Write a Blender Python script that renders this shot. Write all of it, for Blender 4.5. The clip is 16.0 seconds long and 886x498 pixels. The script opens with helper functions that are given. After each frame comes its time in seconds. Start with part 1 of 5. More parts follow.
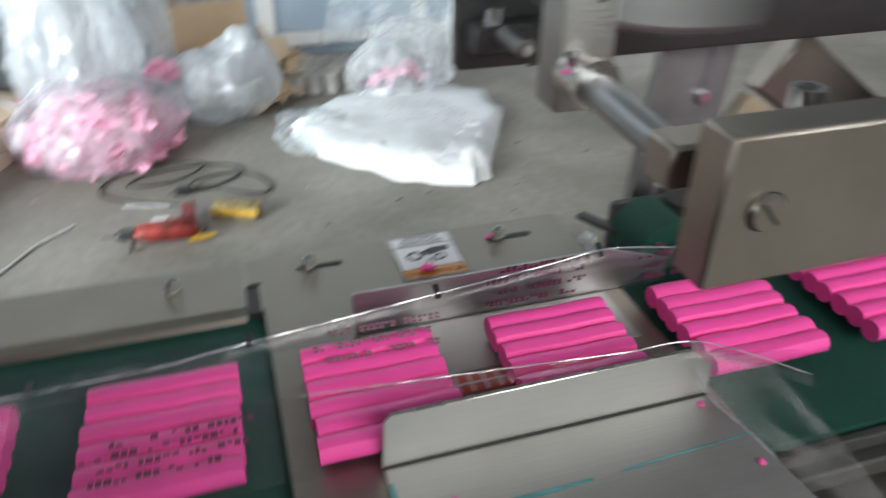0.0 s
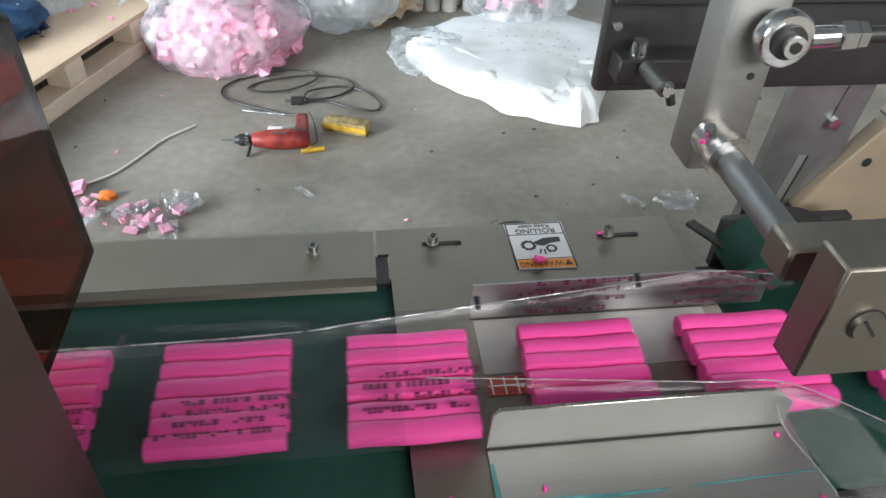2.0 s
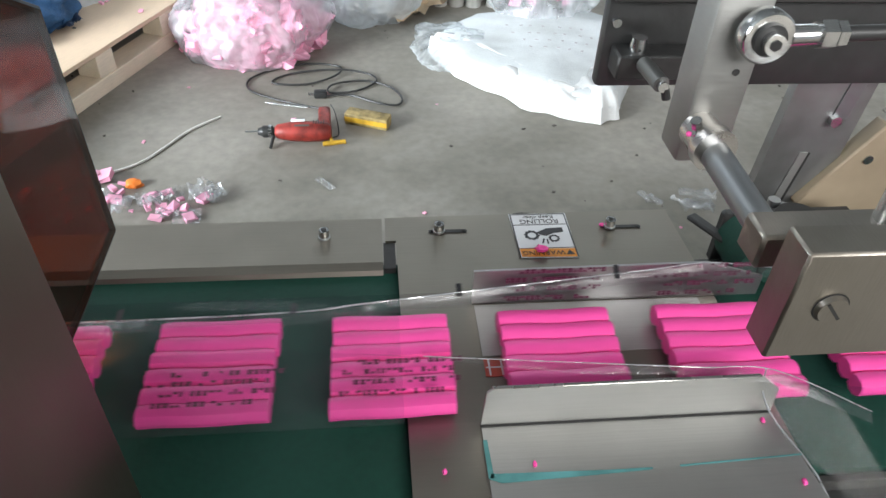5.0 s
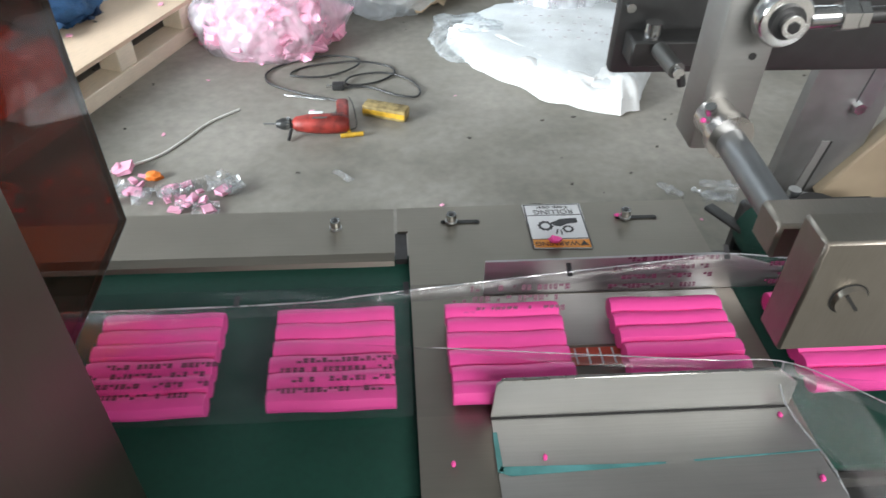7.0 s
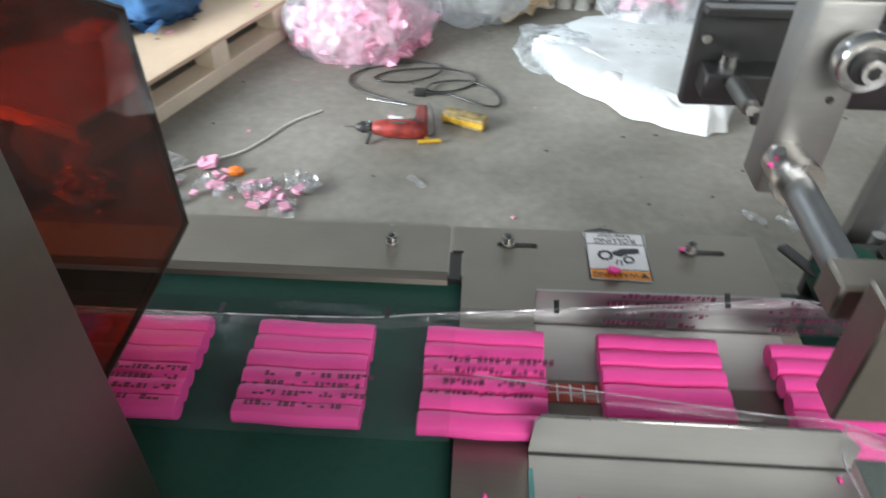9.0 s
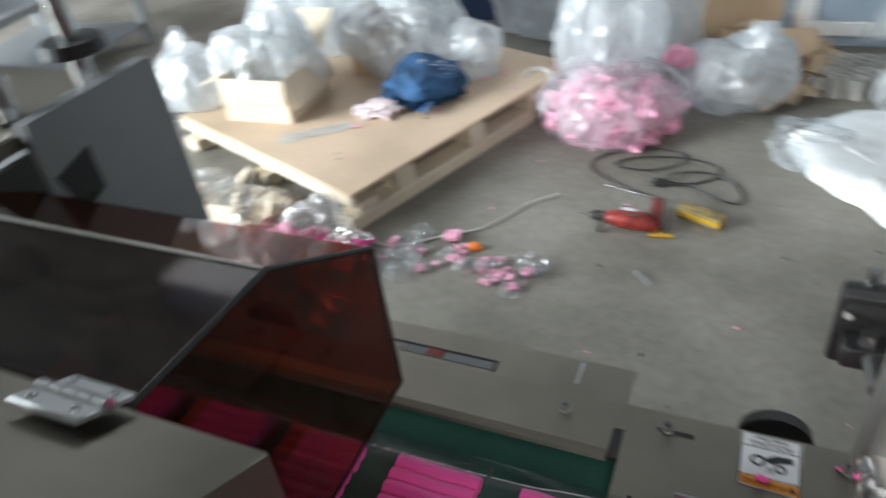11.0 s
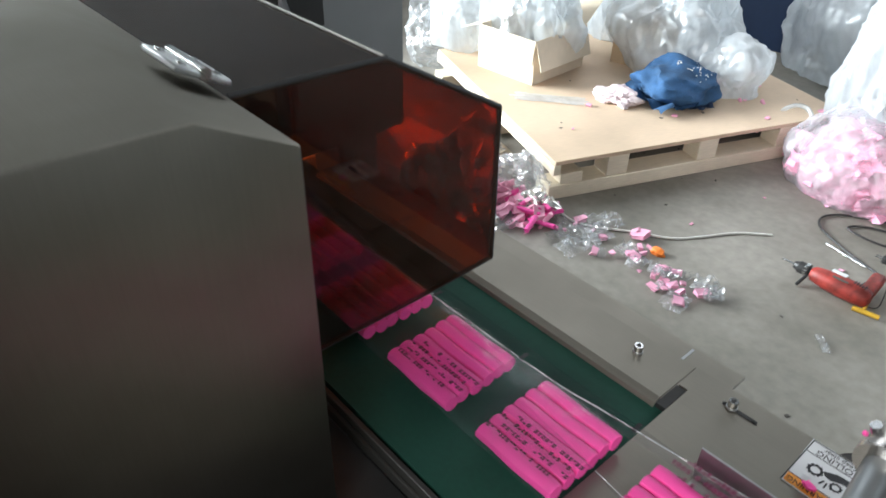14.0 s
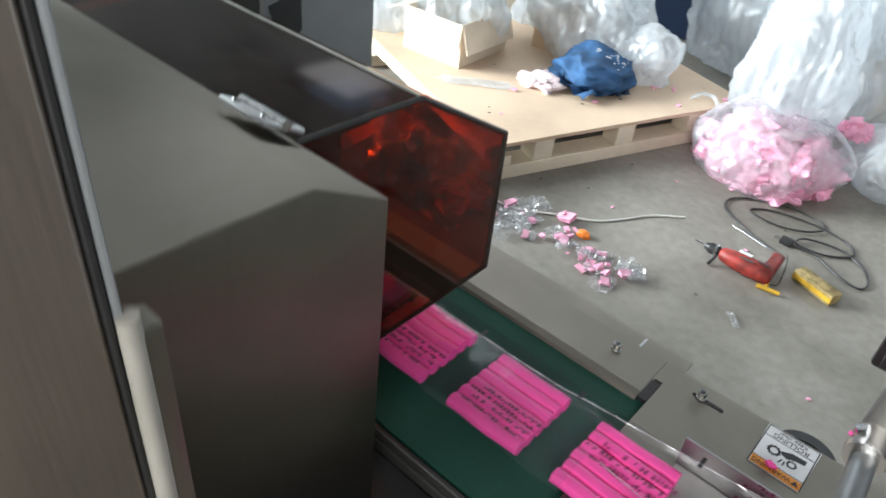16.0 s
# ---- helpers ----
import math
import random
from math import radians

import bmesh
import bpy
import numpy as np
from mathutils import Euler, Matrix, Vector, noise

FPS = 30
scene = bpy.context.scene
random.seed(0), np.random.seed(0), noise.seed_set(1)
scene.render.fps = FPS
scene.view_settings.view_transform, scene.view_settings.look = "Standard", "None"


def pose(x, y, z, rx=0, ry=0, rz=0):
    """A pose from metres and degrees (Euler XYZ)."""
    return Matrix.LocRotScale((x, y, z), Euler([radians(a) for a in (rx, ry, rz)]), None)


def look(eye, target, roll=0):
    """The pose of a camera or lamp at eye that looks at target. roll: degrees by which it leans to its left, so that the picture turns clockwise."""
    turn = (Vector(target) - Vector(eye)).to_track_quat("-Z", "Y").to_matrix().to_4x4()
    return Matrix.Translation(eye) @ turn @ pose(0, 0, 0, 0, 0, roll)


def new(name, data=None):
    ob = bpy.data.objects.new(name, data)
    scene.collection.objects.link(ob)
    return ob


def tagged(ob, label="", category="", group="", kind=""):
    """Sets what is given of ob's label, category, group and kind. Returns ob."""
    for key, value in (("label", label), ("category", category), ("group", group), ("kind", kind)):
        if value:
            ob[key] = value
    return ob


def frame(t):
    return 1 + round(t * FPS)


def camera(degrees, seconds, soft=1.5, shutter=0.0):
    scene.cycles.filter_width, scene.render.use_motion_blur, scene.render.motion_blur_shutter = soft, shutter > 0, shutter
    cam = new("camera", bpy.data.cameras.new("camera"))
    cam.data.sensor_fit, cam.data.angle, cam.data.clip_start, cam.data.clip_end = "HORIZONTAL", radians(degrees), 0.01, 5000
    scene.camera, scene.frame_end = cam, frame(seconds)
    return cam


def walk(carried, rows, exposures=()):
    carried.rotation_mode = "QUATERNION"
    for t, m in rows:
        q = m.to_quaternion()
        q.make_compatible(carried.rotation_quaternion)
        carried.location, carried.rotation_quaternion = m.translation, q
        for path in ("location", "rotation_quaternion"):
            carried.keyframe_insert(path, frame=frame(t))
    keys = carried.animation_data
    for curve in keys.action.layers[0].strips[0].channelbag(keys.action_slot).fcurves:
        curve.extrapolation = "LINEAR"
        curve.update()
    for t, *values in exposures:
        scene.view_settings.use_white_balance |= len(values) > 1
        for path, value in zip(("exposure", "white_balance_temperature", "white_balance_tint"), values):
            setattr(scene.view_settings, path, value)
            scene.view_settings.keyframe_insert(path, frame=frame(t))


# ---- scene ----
cam = camera(63.7, 16.0, soft=1.5, shutter=0.9)
PATH = [
    (0, (-0.112, -0.537, 1.137), (0.387, 1.077, 0.067), 0.4),
    (0.5, (-0.126, -0.529, 1.16), (0.188, 1.014, -0.073), 3.5),
    (1, (-0.137, -0.528, 1.194), (0.196, 0.97, -0.089), 4.5),
    (1.5, (-0.144, -0.53, 1.214), (0.138, 0.983, -0.064), 3.1),
    (2, (-0.143, -0.538, 1.223), (0.098, 0.985, -0.051), 2.9),
    (2.5, (-0.131, -0.545, 1.226), (0.085, 0.976, -0.054), 2.7),
    (3, (-0.128, -0.549, 1.231), (0.047, 0.965, -0.064), 2.2),
    (3.5, (-0.13, -0.551, 1.231), (0.045, 0.966, -0.06), 2.4),
    (4, (-0.129, -0.556, 1.233), (0.048, 0.967, -0.051), 2.5),
    (6.5, (-0.132, -0.566, 1.23), (0.044, 0.952, -0.06), 2.7),
    (7, (-0.122, -0.56, 1.227), (-0.001, 0.954, -0.074), 1.3),
    (7.5, (-0.121, -0.559, 1.226), (-0.041, 0.95, -0.085), 0.7),
    (8, (-0.116, -0.558, 1.227), (-0.046, 0.953, -0.081), 0.6),
    (8.2, (-0.116, -0.557, 1.227), (-0.051, 0.956, -0.079), 0.7),
    (10.3, (-0.054, -0.529, 1.342), (-0.49, 1.03, 0.168), -3.1),
    (10.5, (-0.047, -0.539, 1.393), (-0.485, 1.041, 0.247), -5.1),
    (11, (-0.035, -0.549, 1.427), (-0.784, 0.886, 0.253), -7.8),
    (11.5, (0.054, -0.545, 1.386), (-0.997, 0.763, 0.298), -5.1),
    (12, (0.104, -0.549, 1.322), (-1.106, 0.611, 0.232), -2.7),
    (12.5, (0.128, -0.547, 1.28), (-1.164, 0.536, 0.205), -5.4),
    (13, (0.135, -0.547, 1.271), (-1.144, 0.56, 0.203), -2.9),
    (13.5, (0.118, -0.556, 1.305), (-1.117, 0.561, 0.197), -0.6),
    (14, (0.098, -0.573, 1.331), (-1.113, 0.53, 0.184), 1.5),
    (14.5, (0.074, -0.611, 1.376), (-1.066, 0.573, 0.236), 5.3),
    (15, (0.058, -0.655, 1.371), (-0.989, 0.565, 0.182), 8.0),
    (15.5, (0.053, -0.671, 1.371), (-0.979, 0.556, 0.175), 7.7),
    (16, (0.032, -0.665, 1.395), (-0.951, 0.597, 0.195), 6.8),
]
walk(cam, [(t, look(e, a, r)) for t, e, a, r in PATH],
     exposures=[(0, -0.15), (2, 0.0), (2.5, 0.16), (3.5, 0.2), (8.2, 0.16), (10.3, -0.2), (11.4, -0.40), (12.0, -0.3), (12.5, 0.08), (16, 0.22)])

# ---- world and light ----
world = bpy.data.worlds.new("sky")
scene.world = world
world.use_nodes = True
wn = world.node_tree.nodes
sky = wn.new("ShaderNodeTexSky")
sky.sky_type = "NISHITA"
sky.sun_disc = False
sky.sun_elevation = radians(38)
sky.sun_rotation = radians(250)
wn["Background"].inputs[1].default_value = 0.12
world.node_tree.links.new(sky.outputs[0], wn["Background"].inputs[0])


def window_light(name, m, sx, sy, power, colour):
    data = bpy.data.lights.new(name, "AREA")
    data.shape, data.size, data.size_y, data.energy, data.color = "RECTANGLE", sx, sy, power, colour
    ob = new(name, data)
    ob.matrix_world = m
    return ob


# daylight through the open gate in the west wall and the north window band; the unseen high south window is added as
# fill
window_light("gate_daylight", look((-6.8, -1.9, 2.1), (-1.2, 2.2, 0.3)), 3.7, 3.5, 1580, (0.87, 0.955, 1.0))
window_light("north_daylight", look((1.0, 6.8, 3.2), (0.2, 1.6, 0.2)), 7.0, 1.5, 140, (0.90, 0.96, 1.0))
window_light("south_fill", look((1.4, -3.8, 3.0), (0.3, 0.0, 0.8)), 4.0, 1.5, 225, (1.0, 0.99, 0.98))
# two unseen roof lights added north-west: first brightens steel, second reflects in tunnel top
window_light("added_roof_light", look((-3.5, 4.3, 4.45), (-3.5, 4.31, 0.0)), 2.6, 2.4, 65, (0.95, 0.98, 1.0))
window_light("added_roof_light", look((-6.35, 5.3, 4.45), (-6.35, 5.31, 0.0)), 1.0, 0.9, 4, (0.95, 0.98, 1.0))


# ---- materials ----
def material(name, colour, rough=0.6, metal=0.0, grain=20.0, vary=0.15, big=2.5, stain=0.15, bump=0.1, stretch=(1, 1, 1),
             coat=0.0, per_object=0.0, brushed=0.0, shine=0.5):
    m = bpy.data.materials.new(name)
    m.use_nodes = True
    nt = m.node_tree
    n, l = nt.nodes, nt.links
    b = n["Principled BSDF"]
    tc = n.new("ShaderNodeTexCoord")
    mp = n.new("ShaderNodeMapping")
    mp.inputs["Scale"].default_value = stretch
    l.new(tc.outputs["Object"], mp.inputs[0])
    fine, broad = n.new("ShaderNodeTexNoise"), n.new("ShaderNodeTexNoise")
    fine.inputs["Scale"].default_value, fine.inputs["Detail"].default_value = grain, 6
    broad.inputs["Scale"].default_value, broad.inputs["Detail"].default_value = big, 4
    l.new(mp.outputs[0], fine.inputs["Vector"])
    l.new(tc.outputs["Object"], broad.inputs["Vector"])
    a = n.new("ShaderNodeMix")
    a.data_type = "RGBA"
    a.inputs[6].default_value = (*[c * (1 - vary) for c in colour], 1)
    a.inputs[7].default_value = (*[min(1, c * (1 + vary)) for c in colour], 1)
    l.new(fine.outputs[0], a.inputs[0])
    ramp = n.new("ShaderNodeValToRGB")
    ramp.color_ramp.elements[0].position, ramp.color_ramp.elements[1].position = 0.35, 0.65
    ramp.color_ramp.elements[0].color = (1 - stain, 1 - stain, 1 - stain * 1.1, 1)
    ramp.color_ramp.elements[1].color = (1 + stain * 0.4, 1 + stain * 0.4, 1 + stain * 0.4, 1)
    l.new(broad.outputs[0], ramp.inputs[0])
    mul = n.new("ShaderNodeMix")
    mul.data_type, mul.blend_type = "RGBA", "MULTIPLY"
    mul.inputs[0].default_value = 1
    l.new(a.outputs[2], mul.inputs[6])
    l.new(ramp.outputs[0], mul.inputs[7])
    out = mul.outputs[2]
    if per_object:
        info, hsv, rng = n.new("ShaderNodeObjectInfo"), n.new("ShaderNodeHueSaturation"), n.new("ShaderNodeMapRange")
        rng.inputs[3].default_value, rng.inputs[4].default_value = 1 - per_object, 1 + per_object
        l.new(info.outputs["Random"], rng.inputs[0])
        l.new(rng.outputs[0], hsv.inputs["Value"])
        l.new(out, hsv.inputs["Color"])
        out = hsv.outputs[0]
    l.new(out, b.inputs["Base Color"])
    rr = n.new("ShaderNodeMapRange")
    rr.inputs[3].default_value, rr.inputs[4].default_value = max(0.02, rough - 0.08), min(1, rough + 0.08)
    l.new(fine.outputs[0], rr.inputs[0])
    l.new(rr.outputs[0], b.inputs["Roughness"])
    b.inputs["Metallic"].default_value = metal
    b.inputs["Specular IOR Level"].default_value = shine
    b.inputs["Coat Weight"].default_value = coat
    if brushed:
        along = n.new("ShaderNodeCombineXYZ")
        along.inputs[1].default_value = 1.0
        b.inputs["Anisotropic"].default_value = brushed
        l.new(along.outputs[0], b.inputs["Tangent"])
    if bump:
        bp = n.new("ShaderNodeBump")
        bp.inputs["Strength"].default_value, bp.inputs["Distance"].default_value = bump, 0.01
        l.new(fine.outputs[0], bp.inputs["Height"])
        l.new(bp.outputs[0], b.inputs["Normal"])
    return m


def film_material(name, tint, clear, gloss_rough=0.12, white=0.5, wrinkle=30.0, bump=0.4, spread=0.25, shine=0.8, streak=(1, 1, 1)):
    """Thin clear plastic: mostly see-through, with a glossy skin and milky folds."""
    m = bpy.data.materials.new(name)
    m.use_nodes = True
    nt = m.node_tree
    n, l = nt.nodes, nt.links
    n.remove(n["Principled BSDF"])
    tc, no = n.new("ShaderNodeTexCoord"), n.new("ShaderNodeTexNoise")
    no.inputs["Scale"].default_value, no.inputs["Detail"].default_value = wrinkle, 5
    no.inputs["Distortion"].default_value = 0.6
    mp = n.new("ShaderNodeMapping")
    mp.inputs["Scale"].default_value = streak
    l.new(tc.outputs["Object"], mp.inputs[0])
    l.new(mp.outputs[0], no.inputs["Vector"])
    bp = n.new("ShaderNodeBump")
    bp.inputs["Strength"].default_value, bp.inputs["Distance"].default_value = bump, 0.02
    crease = n.new("ShaderNodeTexNoise")
    crease.noise_type = "RIDGED_MULTIFRACTAL"
    crease.inputs["Scale"].default_value, crease.inputs["Detail"].default_value = wrinkle * 0.7, 3
    l.new(mp.outputs[0], crease.inputs["Vector"])
    l.new(crease.outputs[0], bp.inputs["Height"])
    tr, gl, df, tl = (n.new("ShaderNodeBsdf" + k) for k in ("Transparent", "Glossy", "Diffuse", "Translucent"))
    tr.inputs[0].default_value = (*tint, 1)
    gl.inputs["Roughness"].default_value = gloss_rough
    gl.inputs["Color"].default_value = (shine, shine, shine, 1)
    df.inputs[0].default_value = tl.inputs[0].default_value = (0.80, 0.835, 0.86, 1)
    for s in (gl, df, tl):
        l.new(bp.outputs[0], s.inputs["Normal"])
    milky = n.new("ShaderNodeMixShader")
    l.new(df.outputs[0], milky.inputs[1])
    l.new(tl.outputs[0], milky.inputs[2])
    skin = n.new("ShaderNodeMixShader")
    skin.inputs[0].default_value = white
    l.new(gl.outputs[0], skin.inputs[1])
    l.new(milky.outputs[0], skin.inputs[2])
    amount = n.new("ShaderNodeMapRange")
    amount.inputs[1].default_value, amount.inputs[2].default_value = 0.3, 0.7
    amount.inputs[3].default_value, amount.inputs[4].default_value = max(0, 1 - clear - spread), min(1, 1 - clear + spread)
    l.new(no.outputs[0], amount.inputs[0])
    mix = n.new("ShaderNodeMixShader")
    l.new(amount.outputs[0], mix.inputs[0])
    l.new(tr.outputs[0], mix.inputs[1])
    l.new(skin.outputs[0], mix.inputs[2])
    l.new(mix.outputs[0], n["Material Output"].inputs[0])
    return m


def tinted_acrylic(name, tint, gloss, edge=0.45, base=0.022, dust=0.0):
    m = bpy.data.materials.new(name)
    m.use_nodes = True
    n, l = m.node_tree.nodes, m.node_tree.links
    n.remove(n["Principled BSDF"])
    tr, gl, mix, fr = n.new("ShaderNodeBsdfTransparent"), n.new("ShaderNodeBsdfGlossy"), n.new("ShaderNodeMixShader"), n.new("ShaderNodeLayerWeight")
    tr.inputs[0].default_value = (*tint, 1)
    gl.inputs["Roughness"].default_value = gloss
    power, scale = n.new("ShaderNodeMath"), n.new("ShaderNodeMath")
    power.operation, scale.operation = "POWER", "MULTIPLY_ADD"
    power.inputs[1].default_value, scale.inputs[1].default_value, scale.inputs[2].default_value = 4.0, edge, base
    l.new(fr.outputs["Facing"], power.inputs[0])
    l.new(power.outputs[0], scale.inputs[0])
    l.new(scale.outputs[0], mix.inputs[0])
    l.new(tr.outputs[0], mix.inputs[1])
    l.new(gl.outputs[0], mix.inputs[2])
    out = mix.outputs[0]
    if dust:
        # thin diffuse layer: dust that also stands in for veiling glare over the panel
        film, over, haze_specks, much = n.new("ShaderNodeBsdfDiffuse"), n.new("ShaderNodeMixShader"), n.new("ShaderNodeTexNoise"), n.new("ShaderNodeMapRange")
        film.inputs[0].default_value = (0.42, 0.36, 0.31, 1)
        haze_specks.inputs["Scale"].default_value, haze_specks.inputs["Detail"].default_value = 9, 7
        much.inputs[1].default_value, much.inputs[2].default_value = 0.3, 0.7
        much.inputs[3].default_value, much.inputs[4].default_value = dust * 0.4, dust * 1.6
        l.new(haze_specks.outputs[0], much.inputs[0])
        l.new(much.outputs[0], over.inputs[0])
        l.new(out, over.inputs[1])
        l.new(film.outputs[0], over.inputs[2])
        out = over.outputs[0]
    l.new(out, n["Material Output"].inputs[0])
    return m


CONCRETE = material("concrete", (0.288, 0.266, 0.234), 0.60, 0, 30, 0.30, 1.7, 0.40, 0.10)
WALL = material("painted_wall", (0.30, 0.31, 0.32), 0.8, 0, 14, 0.05, 0.8, 0.15, 0.05)
CEILING = material("sheet_roof", (0.14, 0.145, 0.15), 0.7, 0, 12, 0.06, 0.8, 0.15, 0.05)
STEEL = material("brushed_steel", (0.275, 0.254, 0.217), 0.48, 1, 60, 0.10, 7, 0.12, 0.04, (0.25, 10, 10))
HOOD = material("brushed_hood_steel", (0.325, 0.304, 0.267), 0.44, 1, 60, 0.10, 4, 0.24, 0.02, (0.6, 14, 0.6), brushed=0.95)
CABINET = material("worn_cabinet_steel", (0.30, 0.258, 0.22), 0.45, 0.85, 50, 0.10, 5, 0.22, 0.04, (10, 10, 0.4))
SATIN = material("satin_steel", (0.45, 0.45, 0.435), 0.50, 0.9, 60, 0.10, 7, 0.14, 0.04, (0.25, 10, 10))
GUIDE = material("bright_guide_steel", (0.47, 0.46, 0.465), 0.44, 1, 60, 0.10, 7, 0.20, 0.04, (0.25, 10, 10))
BRACKET = material("grey_bracket_steel", (0.30, 0.305, 0.305), 0.48, 0.9, 50, 0.14, 9, 0.30, 0.05)
LEVER = material("ground_steel", (0.37, 0.37, 0.355), 0.55, 1, 70, 0.10, 12, 0.16, 0.05, (1, 1, 8))
POLISHED = material("polished_steel", (0.56, 0.54, 0.52), 0.27, 1, 30, 0.06, 9, 0.10, 0.03)
SHAFT = material("dull_shaft_steel", (0.36, 0.38, 0.39), 0.42, 1, 50, 0.08, 20, 0.12, 0.03)
CHROME = material("zinc_plated_steel", (0.62, 0.63, 0.63), 0.22, 1, 40, 0.05, 9, 0.06, 0.02)
MILLED = material("milled_steel", (0.33, 0.305, 0.27), 0.40, 1, 90, 0.12, 12, 0.16, 0.06, (12, 1, 1))
IRON = material("blackened_iron", (0.055, 0.055, 0.055), 0.45, 0.5, 60, 0.25, 9, 0.2, 0.08)
ALU = material("cast_aluminium", (0.50, 0.52, 0.52), 0.55, 1, 70, 0.12, 9, 0.15, 0.08)
BLACK = material("black_rubber", (0.02, 0.02, 0.02), 0.6, 0, 60, 0.3, 9, 0.2, 0.08)
BELT = material("green_belt", (0.014, 0.064, 0.046), 0.62, 0, 180, 0.20, 6, 0.2, 0.05, shine=0.2)
DARKBED = material("dark_bed", (0.05, 0.05, 0.048), 0.5, 0.3, 60, 0.2, 6, 0.25, 0.05)
PINK = material("pink_clay", (0.95, 0.085, 0.40), 0.5, 0, 45, 0.06, 12, 0.06, 0.10, per_object=0.05)
PALEPINK = material("pale_pink_scrap", (0.90, 0.42, 0.58), 0.6, 0, 25, 0.14, 9, 0.16, 0.15)
FILM = film_material("clear_film", (0.96, 0.96, 0.965), 0.955, 0.12, 0.04, 25, 0.03, 0.02, 0.16)
FILMTUBE = film_material("film_tube", (0.985, 0.97, 0.985), 0.925, 0.14, 0.36, 40, 0.05, 0.04, 0.6)
FILMEDGE = film_material("film_edge", (0.95, 0.95, 0.95), 0.48, 0.15, 0.6, 60, 0.2, 0.25)
BAG = film_material("bag_plastic", (0.95, 0.97, 0.98), 0.34, 0.32, 0.84, 8, 0.30, 0.22, 0.85, (1, 1, 0.5))
THINBAG = film_material("thin_bag_plastic", (0.96, 0.97, 0.97), 0.62, 0.38, 0.86, 12, 0.30, 0.28, 0.7, (1, 1, 0.5))
SCRAPFILM = film_material("scrap_film", (0.96, 0.96, 0.96), 0.70, 0.20, 0.6, 22, 0.35, 0.28)
AMBER = tinted_acrylic("amber_acrylic", (0.50, 0.175, 0.046), 0.03, 0.45, 0.04, 0.022)
TOPACRYLIC = tinted_acrylic("dark_acrylic", (0.22, 0.085, 0.05), 0.06, 0.50, 0.03, 0.05)
SMOKE = tinted_acrylic("amber_acrylic_top", (0.70, 0.34, 0.12), 0.05)
WOVEN = material("thin_woven_sack", (0.70, 0.73, 0.75), 0.7, 0, 130, 0.06, 5, 0.18, 0.12)
WHITECLOTH = material("white_sack_hem", (0.80, 0.81, 0.81), 0.75, 0, 160, 0.06, 4, 0.10, 0.12)
WHITE = material("white_paint", (0.78, 0.79, 0.78), 0.5, 0, 30, 0.04, 3, 0.08, 0.03)
LABEL = material("sticker_white", (0.74, 0.76, 0.78), 0.35, 0, 60, 0.04, 20, 0.06, 0.0)
ORANGE = material("sticker_orange", (0.80, 0.30, 0.03), 0.4, 0, 60, 0.06, 20, 0.08, 0.0)
INK = material("print_ink", (0.015, 0.015, 0.018), 0.5, 0, 60, 0.1, 20, 0.1, 0.0)
PINKINK = material("film_print", (0.11, 0.014, 0.05), 0.5, 0, 60, 0.3, 30, 0.2, 0.0)
PLY = material("plywood", (0.66, 0.50, 0.36), 0.65, 0, 26, 0.12, 2.2, 0.18, 0.08, (1, 6, 1))
PINE = material("pine", (0.80, 0.70, 0.55), 0.65, 0, 24, 0.16, 3, 0.16, 0.10, (1, 8, 8), per_object=0.08)
CARD = material("corrugated_card", (0.55, 0.41, 0.27), 0.75, 0, 30, 0.08, 4, 0.12, 0.05)
CARDPALE = material("pale_card", (0.76, 0.65, 0.51), 0.75, 0, 30, 0.08, 4, 0.14, 0.05)
CORE = material("grey_core_board", (0.46, 0.45, 0.42), 0.55, 0, 40, 0.15, 12, 0.25, 0.05, per_object=0.15)
DENIM = material("blue_cloth", (0.032, 0.105, 0.24), 0.85, 0, 140, 0.30, 9, 0.40, 0.3)
NAVY = material("navy_plastic", (0.02, 0.042, 0.10), 0.5, 0, 20, 0.15, 3, 0.15, 0.05)
DRILLRED = material("red_plastic", (0.30, 0.032, 0.024), 0.5, 0, 60, 0.25, 26, 0.60, 0.06)
YELLOW = material("yellow_plastic", (0.62, 0.36, 0.03), 0.5, 0, 60, 0.15, 24, 0.35, 0.05)
DIRTYYELLOW = material("worn_yellow_wood", (0.37, 0.275, 0.115), 0.65, 0, 60, 0.35, 26, 0.50, 0.1)
ORANGEBIT = material("orange_scrap", (0.85, 0.22, 0.03), 0.5, 0, 60, 0.1, 20, 0.1, 0.05)
LABELRED = material("red_label_paper", (0.50, 0.085, 0.05), 0.55, 0, 60, 0.15, 30, 0.25, 0.0)
TEAL = material("teal_marker", (0.12, 0.36, 0.37), 0.5, 0.2, 50, 0.35, 30, 0.4, 0.0)
CORD = material("black_cord", (0.03, 0.03, 0.03), 0.45, 0, 60, 0.2, 9, 0.2, 0.0)
STRING = material("white_string", (0.82, 0.80, 0.76), 0.75, 0, 90, 0.15, 9, 0.15, 0.1)
REDPAINT = material("dark_red_paint", (0.22, 0.02, 0.025), 0.5, 0, 20, 0.2, 3, 0.2, 0.05)
GREYPAINT = material("grey_paint", (0.25, 0.265, 0.275), 0.5, 0, 20, 0.08, 3, 0.12, 0.04)
BLUEGREY = material("blue_grey_panel", (0.36, 0.45, 0.54), 0.35, 0, 12, 0.08, 2, 0.12, 0.03)
BRASSWOOD = material("pale_guard_board", (0.30, 0.24, 0.165), 0.55, 0, 40, 0.14, 8, 0.25, 0.05)
FILMFOLD = film_material("film_fold", (0.95, 0.95, 0.95), 0.915, 0.18, 0.35, 45, 0.08, 0.07, 0.35)
